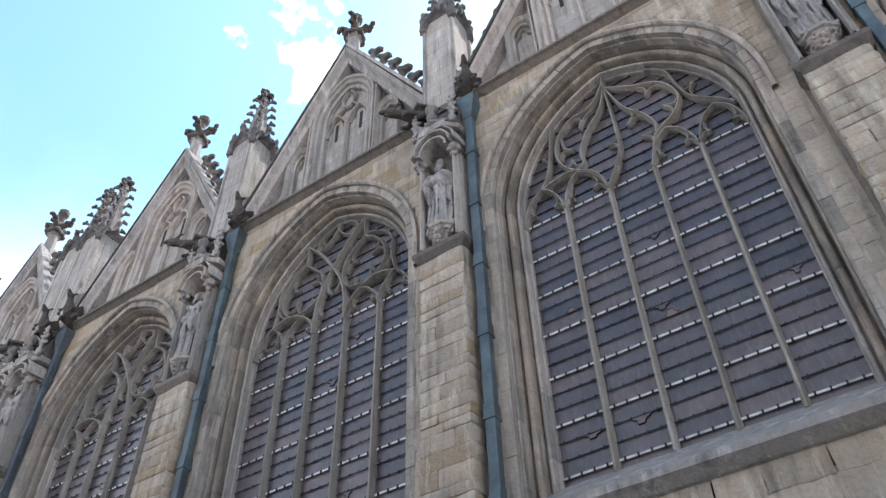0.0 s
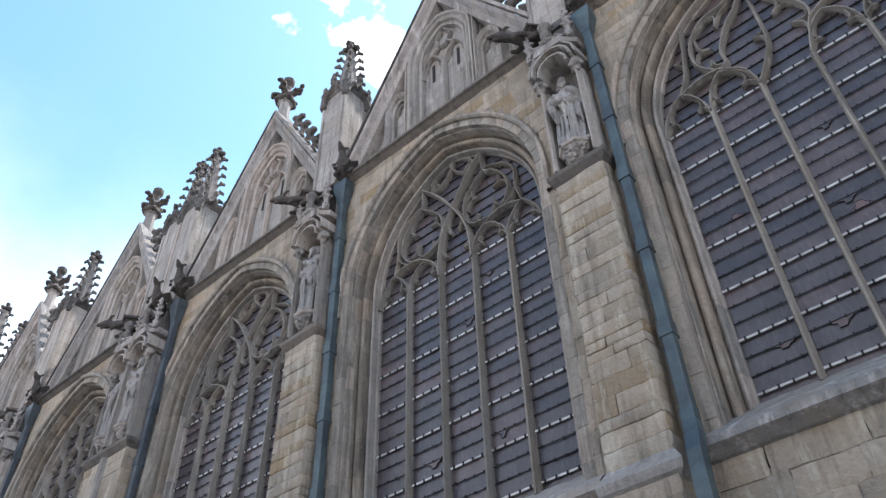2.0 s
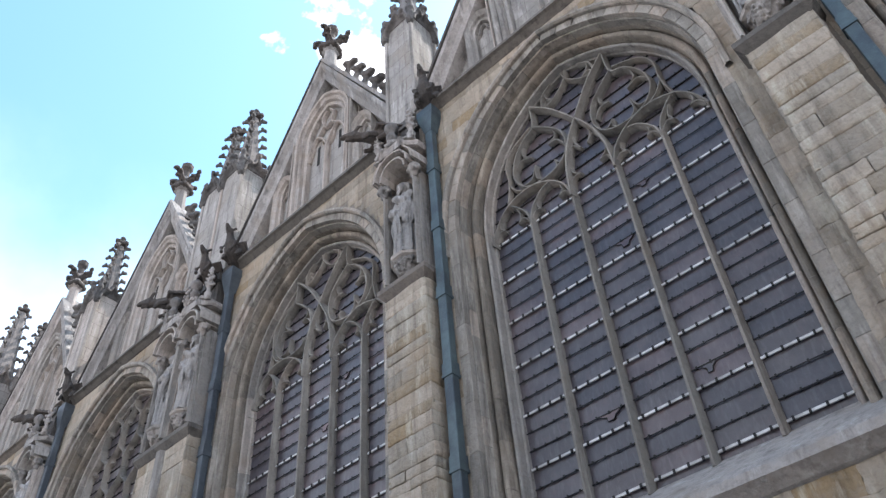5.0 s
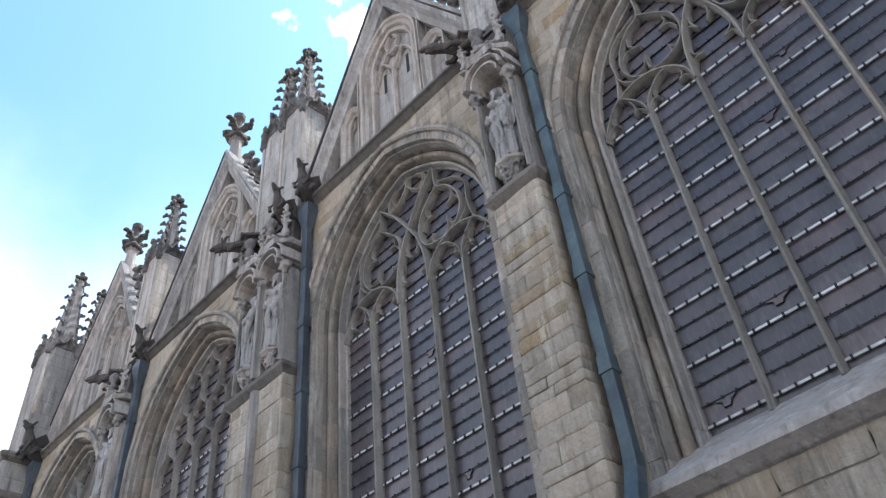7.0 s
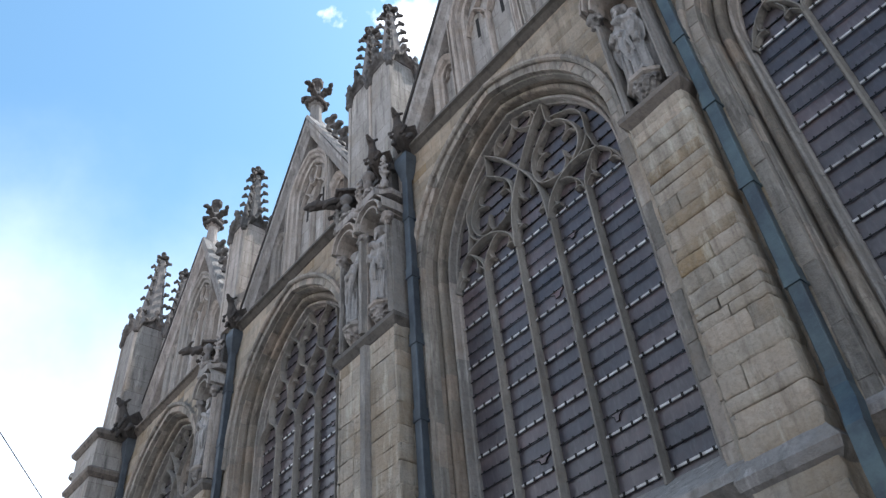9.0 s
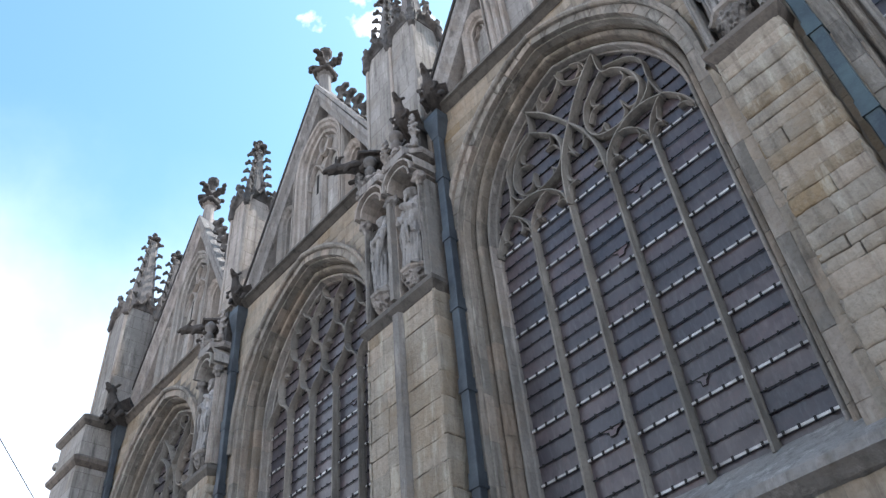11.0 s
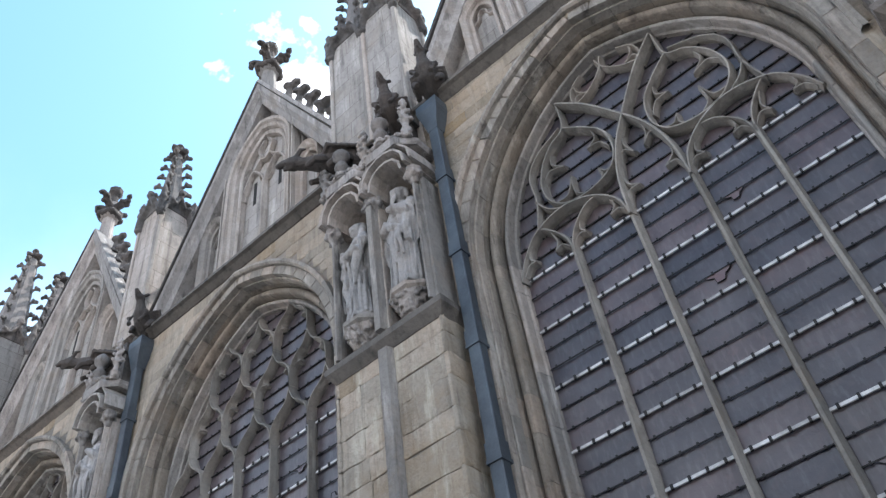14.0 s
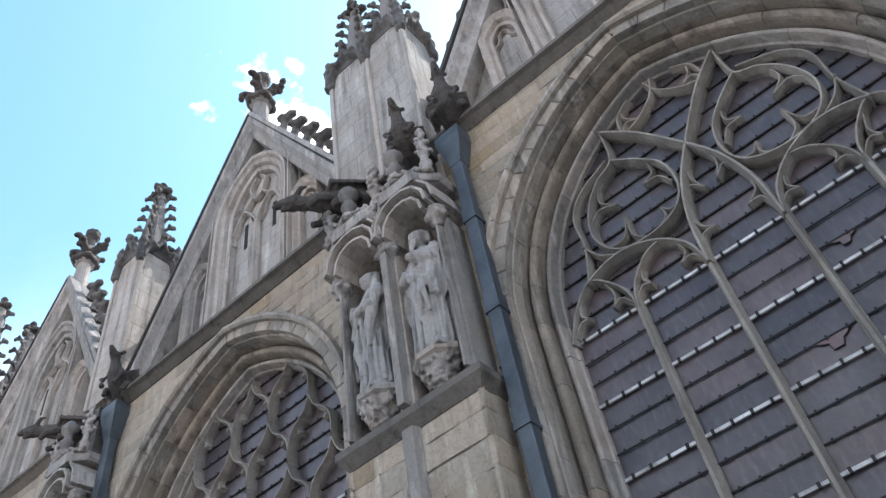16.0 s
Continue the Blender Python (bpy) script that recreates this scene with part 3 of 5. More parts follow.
def flames(win):
    """Tracery with two crossing ogees and two flame-shaped hearts."""
    for s in (-1, 1):
        f = lambda pts: [(s * x, z) for x, z in pts]
        bm = bmesh.new()
        bar(bm, f([(-0.37, 9.25), (-0.34, 9.78), (-0.21, 10.29), (0.05, 10.78), (0.38, 11.3), (0.71, 11.66)]), 0.038, -0.17)
        cusp(bm, *f([(-0.36, 9.4), (-0.19, 9.62), (-0.31, 9.95)]))
        cusp(bm, *f([(-0.25, 10.15), (-0.08, 10.12), (-0.12, 10.45)]))
        part("tracery_rib", bm, TRACERY, win)
        bm = bmesh.new()
        bar(bm, f([(-0.72, 11.66), (-0.75, 11.18), (-0.97, 11.02), (-1.16, 10.76), (-1.25, 10.42), (-1.17, 10.13), (-0.98, 9.96), (-0.67, 9.93), (-0.39, 10.04), (-0.26, 10.3), (-0.29, 10.66), (-0.47, 10.92), (-0.75, 11.18)]), 0.032)
        cusp(bm, *f([(-1.22, 10.55), (-0.93, 10.62), (-1.02, 10.96)]))
        cusp(bm, *f([(-1.14, 10.12), (-0.88, 10.34), (-0.74, 9.96)]))
        cusp(bm, *f([(-0.3, 10.42), (-0.54, 10.62), (-0.44, 10.9)]))
        cusp(bm, *f([(-0.62, 9.96), (-0.52, 10.2), (-0.32, 10.14)]))
        part("tracery_heart", bm, TRACERY, win)
        # bow over the two outer lights, and the outer line that leans on the arch
        bm = bmesh.new()
        bar(bm, f([(-1.48, 9.85), (-1.25, 9.94), (-0.98, 9.95), (-0.68, 9.82), (-0.45, 9.57), (-0.37, 9.25)]), 0.033)
        bar(bm, f([(-0.8, 11.26), (-1.2, 11.05), (-1.38, 10.76), (-1.38, 10.32), (-1.48, 9.85)]), 0.03, -0.12, 6)
        bar(bm, f([(-1.13, 10.0), (-1.28, 10.12), (-1.4, 10.34)]), 0.026, -0.12, 5)
        part("tracery_web", bm, TRACERY, win)
        # heads of the two outer lights
        bm = bmesh.new()
        bar(bm, f([(-1.84, 9.3), (-1.72, 9.6), (-1.48, 9.87), (-1.27, 9.7), (-1.15, 9.48), (-1.12, 9.25)]), 0.03, -0.13, 6)
        cusp(bm, *f([(-1.8, 9.36), (-1.62, 9.5), (-1.64, 9.72)]))
        cusp(bm, *f([(-1.14, 9.36), (-1.33, 9.46), (-1.34, 9.76)]))
        part("light_head", bm, TRACERY, win)
        bm = bmesh.new()
        bar(bm, f([(-1.12, 9.25), (-1.06, 9.52), (-0.86, 9.76), (-0.68, 9.82)]), 0.03, -0.13, 6)
        cusp(bm, *f([(-1.1, 9.36), (-0.93, 9.46), (-0.94, 9.7)]))
        cusp(bm, *f([(-0.39, 9.36), (-0.58, 9.46), (-0.55, 9.7)]))
        part("light_head", bm, TRACERY, win)
        # lobe beside the apex
        bm = bmesh.new()
        bar(bm, f([(-0.36, 11.28), (-0.5, 11.46), (-0.47, 11.74), (-0.28, 11.9)]), 0.03, -0.12, 6)
        bar(bm, f([(-0.04, 11.98), (0.04, 11.74), (0.26, 11.52), (0.5, 11.42)]), 0.028, -0.12, 6)
        cusp(bm, *f([(-0.48, 11.5), (-0.3, 11.55), (-0.42, 11.82)]))
        part("tracery_lobe", bm, TRACERY, win)


def nets(win):
    """Net of wavy ribs that cross and part again, rising from the mullions."""
    step, rise = LIGHT / 2, 0.86
    for k in range(-5, 6):
        for row in range(3):
            if (k + row) % 2 == 0:
                continue
            for s in (-1, 1):
                x0, z0 = k * step, 9.3 + row * rise
                x1, z1 = x0 + s * step, z0 + rise
                if abs(x1) > arch_half(z1 - 0.2) or abs(x0) > arch_half(z0):
                    continue
                bm = bmesh.new()
                bar(bm, [(x0, z0), (x0 + s * 0.015, z0 + rise * 0.3), (x0 + s * step * 0.3, z0 + rise * 0.5), (x1 - s * step * 0.25, z0 + rise * 0.66), (x1 - s * 0.01, z1 - rise * 0.12), (x1, z1)], 0.027, -0.15, 5)
                if row:
                    cusp(bm, (x0 + s * 0.03, z0 + rise * 0.34), (x0 + s * 0.17, z0 + rise * 0.38), (x0 + s * 0.16, z0 + rise * 0.56))
                part("tracery_rib", bm, TRACERY, win)


def leaves(win):
    """Tracery with ribs that fan out from one point under the arch."""
    curves = {
        "tracery_leaf": [[(-0.03, 11.86), (-0.32, 11.42), (-0.72, 11.34), (-1.0, 11.05), (-1.1, 10.65), (-1.02, 10.3), (-0.8, 10.03), (-0.66, 10.12), (-0.67, 10.42), (-0.48, 10.84), (-0.2, 11.2), (-0.03, 11.7)]],
        "tracery_stem": [[(0.0, 12.1), (-0.03, 11.8), (-0.02, 11.2), (-0.02, 10.6), (-0.04, 10.05), (-0.18, 9.66), (-0.37, 9.3)]],
        "tracery_arm": [[(0.0, 11.64), (0.22, 10.95), (0.5, 10.52), (0.61, 10.15), (0.5, 9.78), (0.37, 9.3)]],
        "tracery_bow": [[(0.0, 11.7), (0.43, 11.38), (0.88, 11.1), (1.08, 10.62), (0.95, 10.24), (0.7, 10.05), (0.55, 9.95)]],
        "tracery_arc": [[(0.72, 11.62), (1.02, 11.3), (1.13, 10.75), (1.27, 10.38), (1.6, 10.04), (1.8, 9.8)]],
        "tracery_web": [[(-0.86, 11.7), (-1.1, 11.38), (-1.2, 10.8), (-1.3, 10.3), (-1.46, 9.95)], [(-0.81, 10.03), (-0.48, 9.73), (-0.37, 9.3)], [(-0.8, 10.03), (-1.12, 10.06), (-1.46, 9.95)]],
    }
    cusps = {
        "tracery_leaf": [((-1.06, 10.5), (-0.82, 10.62), (-0.98, 11.02)), ((-0.68, 11.33), (-0.6, 11.08), (-0.3, 11.36)), ((-0.98, 10.24), (-0.86, 10.36), (-0.7, 10.12))],
        "tracery_stem": [((-0.02, 10.5), (-0.18, 10.28), (-0.04, 10.0))],
        "tracery_arm": [((0.25, 10.9), (0.2, 10.55), (0.52, 10.48)), ((0.6, 10.2), (0.36, 10.1), (0.5, 9.8))],
        "tracery_bow": [((0.5, 11.32), (0.6, 11.02), (0.88, 11.08)), ((1.08, 10.6), (0.82, 10.55), (0.9, 10.2))],
        "tracery_arc": [((1.12, 10.8), (1.35, 10.75), (1.3, 10.36))],
        "tracery_web": [((-1.18, 10.9), (-1.36, 10.75), (-1.28, 10.36))],
    }
    for name, lines in curves.items():
        bm = bmesh.new()
        for pts in lines:
            bar(bm, pts, 0.033)
        for tri in cusps[name]:
            cusp(bm, *tri)
        part(name, bm, TRACERY, win)
    # heads of the outer lights
    for s, tops in ((-1, ((1.86, 1.46, 1.12), (1.12, 0.82, 0.37))), (1, ((1.86, 1.5, 1.12), (1.12, 0.74, 0.37)))):
        for x0, m, x1 in tops:
            bm = bmesh.new()
            for e in (x0, x1):
                d = (m - e)
                bar(bm, [(s * e, 9.3), (s * (e + d * 0.18), 9.6), (s * (e + d * 0.55), 9.86), (s * m, 9.99)], 0.03, -0.13, 5)
                cusp(bm, (s * (e + d * 0.06), 9.38), (s * (e + d * 0.5), 9.5), (s * (e + d * 0.4), 9.74))
            part("light_head", bm, TRACERY, win)


def pane_mesh(w, h, z_shift=0.0):
    bm = bmesh.new()
    box(bm, -w / 2, w / 2, -0.006, 0.006, -h / 2, h / 2)
    return to_mesh("pane", bm, GLASS)


def window(seed, kind):
    rnd = random.Random(seed)
    win = thing("window", (0, 0, 0), "tall pointed stained-glass window with stone tracery", "window", "aisle windows", "structure")
    for x in MULL:
        bm = bmesh.new()
        rib(bm, [(x, SILL_Z - 0.05), (x, 7.2), (x, 9.36)], 0.043, 0.03, -0.13)
        part("mullion", bm, TRACERY, win)
    edges = [-W] + MULL + [W]
    (flames, leaves, nets)[kind](win)
    # lapped panes of the lights
    pane = pane_mesh(LIGHT - 0.05, ROW + 0.012)
    white_bm, dark_bm = bmesh.new(), bmesh.new()
    box(white_bm, -LIGHT / 2 + 0.03, LIGHT / 2 - 0.03, -0.032, -0.012, -0.0145, 0.0145)
    for k in range(4):
        x = (k - 1.5) * LIGHT * 0.23
        box(white_bm, x - 0.012, x + 0.012, -0.05, -0.03, -0.028, 0.02, 1)
    white = to_mesh("white_bar", white_bm, [WHITEBAR, BAR])
    box(dark_bm, -LIGHT / 2 + 0.02, LIGHT / 2 - 0.02, -0.018, -0.008, -0.0065, 0.0065)
    for k in range(4):
        x = (k - 1.5) * LIGHT * 0.23
        box(dark_bm, x - 0.01, x + 0.01, -0.034, -0.018, -0.017, 0.014)
    dark = to_mesh("saddle_bar", dark_bm, BAR)
    for k in range(5):
        x = (edges[k] + edges[k + 1]) / 2
        i, z = 0, HEAD
        while z > SILL_Z:
            bar = new("white_bar" if i % 3 == 0 else "saddle_bar", white if i % 3 == 0 else dark)
            bar.parent = win
            bar.location, bar.rotation_euler = (x, 0, z), (0, radians(rnd.uniform(-0.5, 0.5)), 0)
            p = new("pane", pane)
            p.parent = win
            p.location = (x, 0.012, z - ROW / 2)
            p.rotation_euler = (radians(rnd.uniform(-1.6, 1.0)), 0, radians(rnd.uniform(-0.8, 0.8)))
            if rnd.random() < 0.16 and SILL_Z + 0.3 < z < 9.0 and i % 3:
                bm = bmesh.new()
                cx, w, d = rnd.uniform(-0.15, 0.15), rnd.uniform(0.06, 0.11), rnd.uniform(0.07, 0.12) * rnd.choice((-1, -1, 1))
                pts = [(cx - w * 1.5, 0.0), (cx - w, d * 0.3), (cx - w * 0.55, d * 0.45), (cx - w * 0.45, d), (cx + w * 0.35, d), (cx + w * 0.6, d * 0.5), (cx + w, d * 0.35), (cx + w * 1.4, 0.0)]
                prism(bm, pts, -0.012, -0.004)
                patch = part("glass_patch", bm, REDGLASS if rnd.random() < 0.6 else GLASS, win)
                patch.location = (x, 0, z)
                bm = bmesh.new()
                rib(bm, pts, 0.004, -0.004, -0.016, 0.9)
                came = part("lead_came", bm, BAR, win)
                came.location = patch.location
            i += 1
            z -= ROW
    # glass of the head, row by row
    z = HEAD
    i = 0
    while z < 11.99:
        z1 = min(z + ROW, 12.05)
        a, b = arch_half(z), arch_half(z1)
        bm = bmesh.new()
        skin(bm, [[(x, y, zz) for x, zz in ((-a, z), (a, z), (b + 0.01, z1), (-b - 0.01, z1))] for y in (0.006, 0.018)])
        part("pane", bm, GLASS, win)
        if i:
            bm = bmesh.new()
            box(bm, -a, a, -0.016, 0.004, z - 0.008, z + 0.008)
            k = -a + 0.1
            while k < a:
                box(bm, k - 0.01, k + 0.01, -0.032, -0.016, z - 0.017, z + 0.014)
                k += 0.17
            part("saddle_bar", bm, BAR, win)
        z += ROW
        i += 1
    return win


proto = window(3, 0)
for n in ("C", "E", "Z"):
    copy_thing(proto, pose(BAYS[n], 0, 0))
netted = window(12, 2)
netted.location = (BAYS["D"], 0, 0)
other = window(8, 1)
other.location = (BAYS["A"], 0, 0)

# ---- nave behind the glass ----
bm = bmesh.new()
profile_x(bm, [(0.5, GROUND + 0.02), (9.0, GROUND + 0.02), (9.0, 13.0), (0.5, 13.0), (0.5, 12.9), (8.9, 12.9), (8.9, GROUND + 0.12), (0.5, GROUND + 0.12)], END_X - 1.5, 15.0)
for x in (END_X - 1.5, 14.9):
    box(bm, x, x + 0.1, 0.5, 9.0, GROUND, 13.0)
tagged(new("nave_interior", to_mesh("nave_interior", bm, DRESSED)), "plain dim stone interior of the nave", "interior", kind="structure")

# ---- gables ----
G_BASE, G_APEX, G_HALF = 12.9, 18.25, 2.98


def crocket_mesh(seed, size=0.2):
    bm = bmesh.new()
    tube(bm, [(0, 0, -0.05), (0, 0, size * 0.5), (0.02, 0, size * 0.9), (0.12 * size / 0.2, 0, size * 1.25)], [size * 0.28, size * 0.24, size * 0.3, size * 0.12], 7)
    blob(bm, (size * 0.35, 0, size * 1.15), size * 0.42, seed, 0.6, (1.1, 0.8, 0.75), 1)
    blob(bm, (-size * 0.12, size * 0.2, size * 0.95), size * 0.3, seed + 1, 0.6, cuts=1)
    blob(bm, (-size * 0.12, -size * 0.2, size * 0.95), size * 0.3, seed + 2, 0.6, cuts=1)
    lathe(bm, [(size * 0.45, -0.06), (size * 0.4, 0.0), (size * 0.22, size * 0.15)], sides=7)
    return fused("crocket", bm, KNOBS, size * 0.09, size * 0.03)


CROCKETS = [crocket_mesh(k, 0.33) for k in range(4)]
SMALL = [crocket_mesh(k + 9, 0.165) for k in range(3)]


def finial(parent, x, y, z, s=1.0):
    bm = bmesh.new()
    lathe(bm, [(0.17 * s, -0.25 * s), (0.14 * s, 0.3 * s), (0.13 * s, 0.55 * s), (0.22 * s, 0.62 * s), (0.25 * s, 0.7 * s), (0.14 * s, 0.78 * s), (0.10 * s, 1.1 * s)], sides=8)
    part("stem", bm, COPING, parent).location = (x, y, z)
    bm = bmesh.new()
    for a in range(4):
        c, sn = math.cos(a * math.pi / 2 + 0.5), math.sin(a * math.pi / 2 + 0.5)
        tube(bm, [(0, 0, 0.86 * s), (0.13 * s * c, 0.13 * s * sn, 0.95 * s), (0.25 * s * c, 0.25 * s * sn, 1.06 * s), (0.36 * s * c, 0.36 * s * sn, 1.1 * s)], [0.09 * s, 0.085 * s, 0.08 * s, 0.05 * s], 7)
        for q in range(5):
            blob(bm, ((0.2 + 0.05 * q) * s * c + 0.06 * s * math.sin(q * 2.1) * sn, (0.2 + 0.05 * q) * s * sn - 0.06 * s * math.sin(q * 2.1) * c, (0.97 + 0.035 * q + 0.03 * math.sin(q * 1.9 + a)) * s), 0.068 * s, a * 5 + q, 0.6, cuts=1)
        blob(bm, (0.2 * s * (c - sn) * 0.7, 0.2 * s * (c + sn) * 0.7, 0.66 * s), 0.1 * s, a + 5, 0.5, (1, 1, 0.7), cuts=1)
    lathe(bm, [(0.16 * s, 0.58 * s), (0.25 * s, 0.63 * s), (0.25 * s, 0.72 * s), (0.12 * s, 0.76 * s), (0.11 * s, 0.95 * s), (0.085 * s, 1.3 * s), (0.15 * s, 1.42 * s), (0.15 * s, 1.54 * s), (0.07 * s, 1.62 * s)], sides=8)
    # backlit shade of the finial is put into this dark colour, with soot
    part("cross_flower", fused("cross_flower", bm, SOOT_BACKLIT, 0.024, 0.012), None, parent, "carved flower, soot and backlit shade in its dark colour").location = (x, y, z)


def gable():
    g = thing("gable", (0, 0, 0), "steep stone gable with blind tracery and crocketed coping", "gable", "aisle gables")
    k = (G_APEX - G_BASE) / G_HALF
    bm = bmesh.new()
    prism(bm, [(-G_HALF, G_BASE), (G_HALF, G_BASE), (0, G_APEX)], -0.12, 0.3)
    part("wall", bm, ASHLAR, g)
    # copings
    for s in (-1, 1):
        bm = bmesh.new()
        d = Vector((s * -G_HALF, G_APEX - G_BASE)).normalized()
        nrm = Vector((s * d.y, -s * d.x)) if False else Vector((s * abs(d.y), abs(d.x)))
        sec = [(-0.30, -0.12), (-0.26, -0.38), (-0.14, -0.42), (-0.05, -0.52), (0.04, -0.53), (0.10, -0.40), (0.16, -0.05), (0.10, 0.30), (-0.10, 0.34), (-0.30, 0.30)]
        rings = []
        for t in (-0.05, 1.0):
            x, z = s * G_HALF * (1 - t), G_BASE + (G_APEX - G_BASE) * t
            if t == 1.0:
                rings.append([(0.0, y, z + o / abs(nrm.y)) for o, y in sec])
            else:
                rings.append([(x + nrm.x * o, y, z + nrm.y * o) for o, y in sec])
        skin(bm, rings)
        cope = part("coping", bm, COPING, g)
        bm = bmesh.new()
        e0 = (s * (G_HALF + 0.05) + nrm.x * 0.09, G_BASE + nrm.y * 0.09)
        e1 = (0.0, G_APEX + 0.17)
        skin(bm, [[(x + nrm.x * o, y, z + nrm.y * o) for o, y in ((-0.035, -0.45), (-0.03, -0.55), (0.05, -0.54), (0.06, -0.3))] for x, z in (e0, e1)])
        # left slope's edge strip is far darker than the right one's
        part("drip_edge", bm, SOOT_BACKLIT if s < 0 else COPING, cope)
        for i in range(8):
            t = 0.12 + 0.103 * i
            x, z = s * G_HALF * (1 - t), G_BASE + (G_APEX - G_BASE) * t
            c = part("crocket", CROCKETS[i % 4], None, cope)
            c.location = (x + nrm.x * 0.14, -0.2, z + nrm.y * 0.14)
            c.rotation_euler = (0, 0.35, 0 if s > 0 else math.pi)
    # central arch with two lancets
    bm = bmesh.new()
    arch_mould(bm, 0.67, 0.5, 15.74, G_BASE, [(-0.06, -0.13), (-0.05, -0.24), (0.0, -0.27), (0.05, -0.24), (0.07, -0.32), (0.12, -0.36), (0.17, -0.32), (0.20, -0.38), (0.25, -0.40), (0.28, -0.12)], 10)
    part("blind_arch", bm, DRESSED, g)
    bm = bmesh.new()
    rib(bm, [(0, G_BASE), (0, 15.3)], 0.055, -0.11, -0.25)
    for s in (-1, 1):
        rib(bm, curve_pts([(0, 15.2), (s * 0.06, 15.5), (s * 0.34, 15.86), (s * 0.58, 15.5), (s * 0.62, 15.2)], 5), 0.036, -0.11, -0.23)
        rib(bm, curve_pts([(s * 0.34, 15.86), (s * 0.14, 16.1), (s * 0.2, 16.4), (s * 0.05, 16.62)], 5), 0.034, -0.11, -0.23)
        rib(bm, curve_pts([(s * 0.06, 15.35), (s * 0.16, 15.48), (s * 0.2, 15.68)], 4), 0.02, -0.11, -0.18)
        rib(bm, curve_pts([(s * 0.62, 15.35), (s * 0.52, 15.48), (s * 0.48, 15.68)], 4), 0.02, -0.11, -0.18)
    rib(bm, curve_pts([(-0.14, 16.1), (0, 16.0), (0.14, 16.1)], 4), 0.034, -0.11, -0.23)
    part("blind_tracery", bm, DRESSED, g)
    for s in (-1, 1):
        bm = bmesh.new()
        # no opening here: a black plate on the wall paints the slit's darkness
        box(bm, s * 0.36 - 0.042, s * 0.36 + 0.042, -0.126, -0.10, 14.98, 15.62)
        part("slit", bm, SLIT_SHADE, g, "narrow ventilation slit, its dark depth painted as a black plate")
    # side arches
    for s in (-1, 1):
        bm = bmesh.new()
        cx = s * 1.28
        arch_mould(bm, 0.21, 0.12, 14.72, G_BASE, [(-0.03, -0.13), (-0.02, -0.22), (0.02, -0.24), (0.05, -0.30), (0.09, -0.33), (0.13, -0.37), (0.16, -0.12)], 8, cx)
        rib(bm, curve_pts([(cx - 0.2, 14.62), (cx - 0.1, 14.72), (cx - 0.08, 14.84), (cx, 14.92), (cx + 0.08, 14.84), (cx + 0.1, 14.72), (cx + 0.2, 14.62)], 4), 0.025, -0.11, -0.19)
        part("side_arch", bm, DRESSED, g)
        bm = bmesh.new()
        rib(bm, [(s * 0.985, G_BASE), (s * 0.985, 16.25)], 0.03, -0.11, -0.40)
        rib(bm, [(s * 1.07, 16.1), (s * 1.07, 15.35), (s * 1.75, 14.55)], 0.025, -0.11, -0.22)
        part("shaft", bm, DRESSED, g)
    finial(g, 0, -0.25, G_APEX + 0.05, 1.2)
    # roof behind
    bm = bmesh.new()
    prism(bm, [(-G_HALF - 0.05, G_BASE), (G_HALF + 0.05, G_BASE), (0, G_APEX - 0.1)], 0.3, 8.0)
    part("roof", bm, LEAD, g)
    return g


g0 = gable()
for n, (x, dz) in GABLES.items():
    copy_thing(g0, pose(x, 0, dz))

# ---- pinnacles ----
def spire(parent, x, y, z, half, h, seed):
    """A crocketed spirelet with a flower on top; four gablets at its foot."""
    rnd = random.Random(seed)
    bm = bmesh.new()
    sec = lambda r, zz: [(x + sx * r, y + sy * r, zz) for sx, sy in ((-1, -0.45), (-0.45, -1), (0.45, -1), (1, -0.45), (1, 0.45), (0.45, 1), (-0.45, 1), (-1, 0.45))]
    skin(bm, [sec(half * 0.82, z), sec(half * 0.78, z + 0.15), sec(half * 0.22, z + h)])
    body = part("spire", bm, SPIRE, parent)
    n = 6
    for i in range(n):
        t = 0.18 + 0.74 * i / (n - 1)
        r = half * (0.8 * (1 - t) + 0.22 * t) + 0.01
        for a in range(4):
            ang = a * math.pi / 2 + math.pi / 4
            c = part("crocket", SMALL[(i + a) % 3], None, body)
            c.location = (x + r * 0.94 * math.cos(ang), y + r * 0.94 * math.sin(ang), z + h * t)
            c.rotation_euler = (0, 0.9, ang)
    bm = bmesh.new()
    zt = z + h
    lathe(bm, [(half * 0.2, -0.05), (0.07, 0.02), (0.16, 0.06), (0.17, 0.12), (0.08, 0.17), (0.07, 0.3), (0.1, 0.34), (0.06, 0.42)], (x, y, zt), 8)
    for a in range(4):
        ang = a * math.pi / 2 + 0.4
        blob(bm, (x + 0.17 * math.cos(ang), y + 0.17 * math.sin(ang), zt + 0.1), 0.1, seed + a, 0.5, cuts=1)
    # top flower coloured dark for its backlit look as well as soot
    part("flower", fused("flower", bm, SOOT_BACKLIT, 0.022, 0.008), None, parent, "small carved flower, dark colour holds soot and backlit shade")


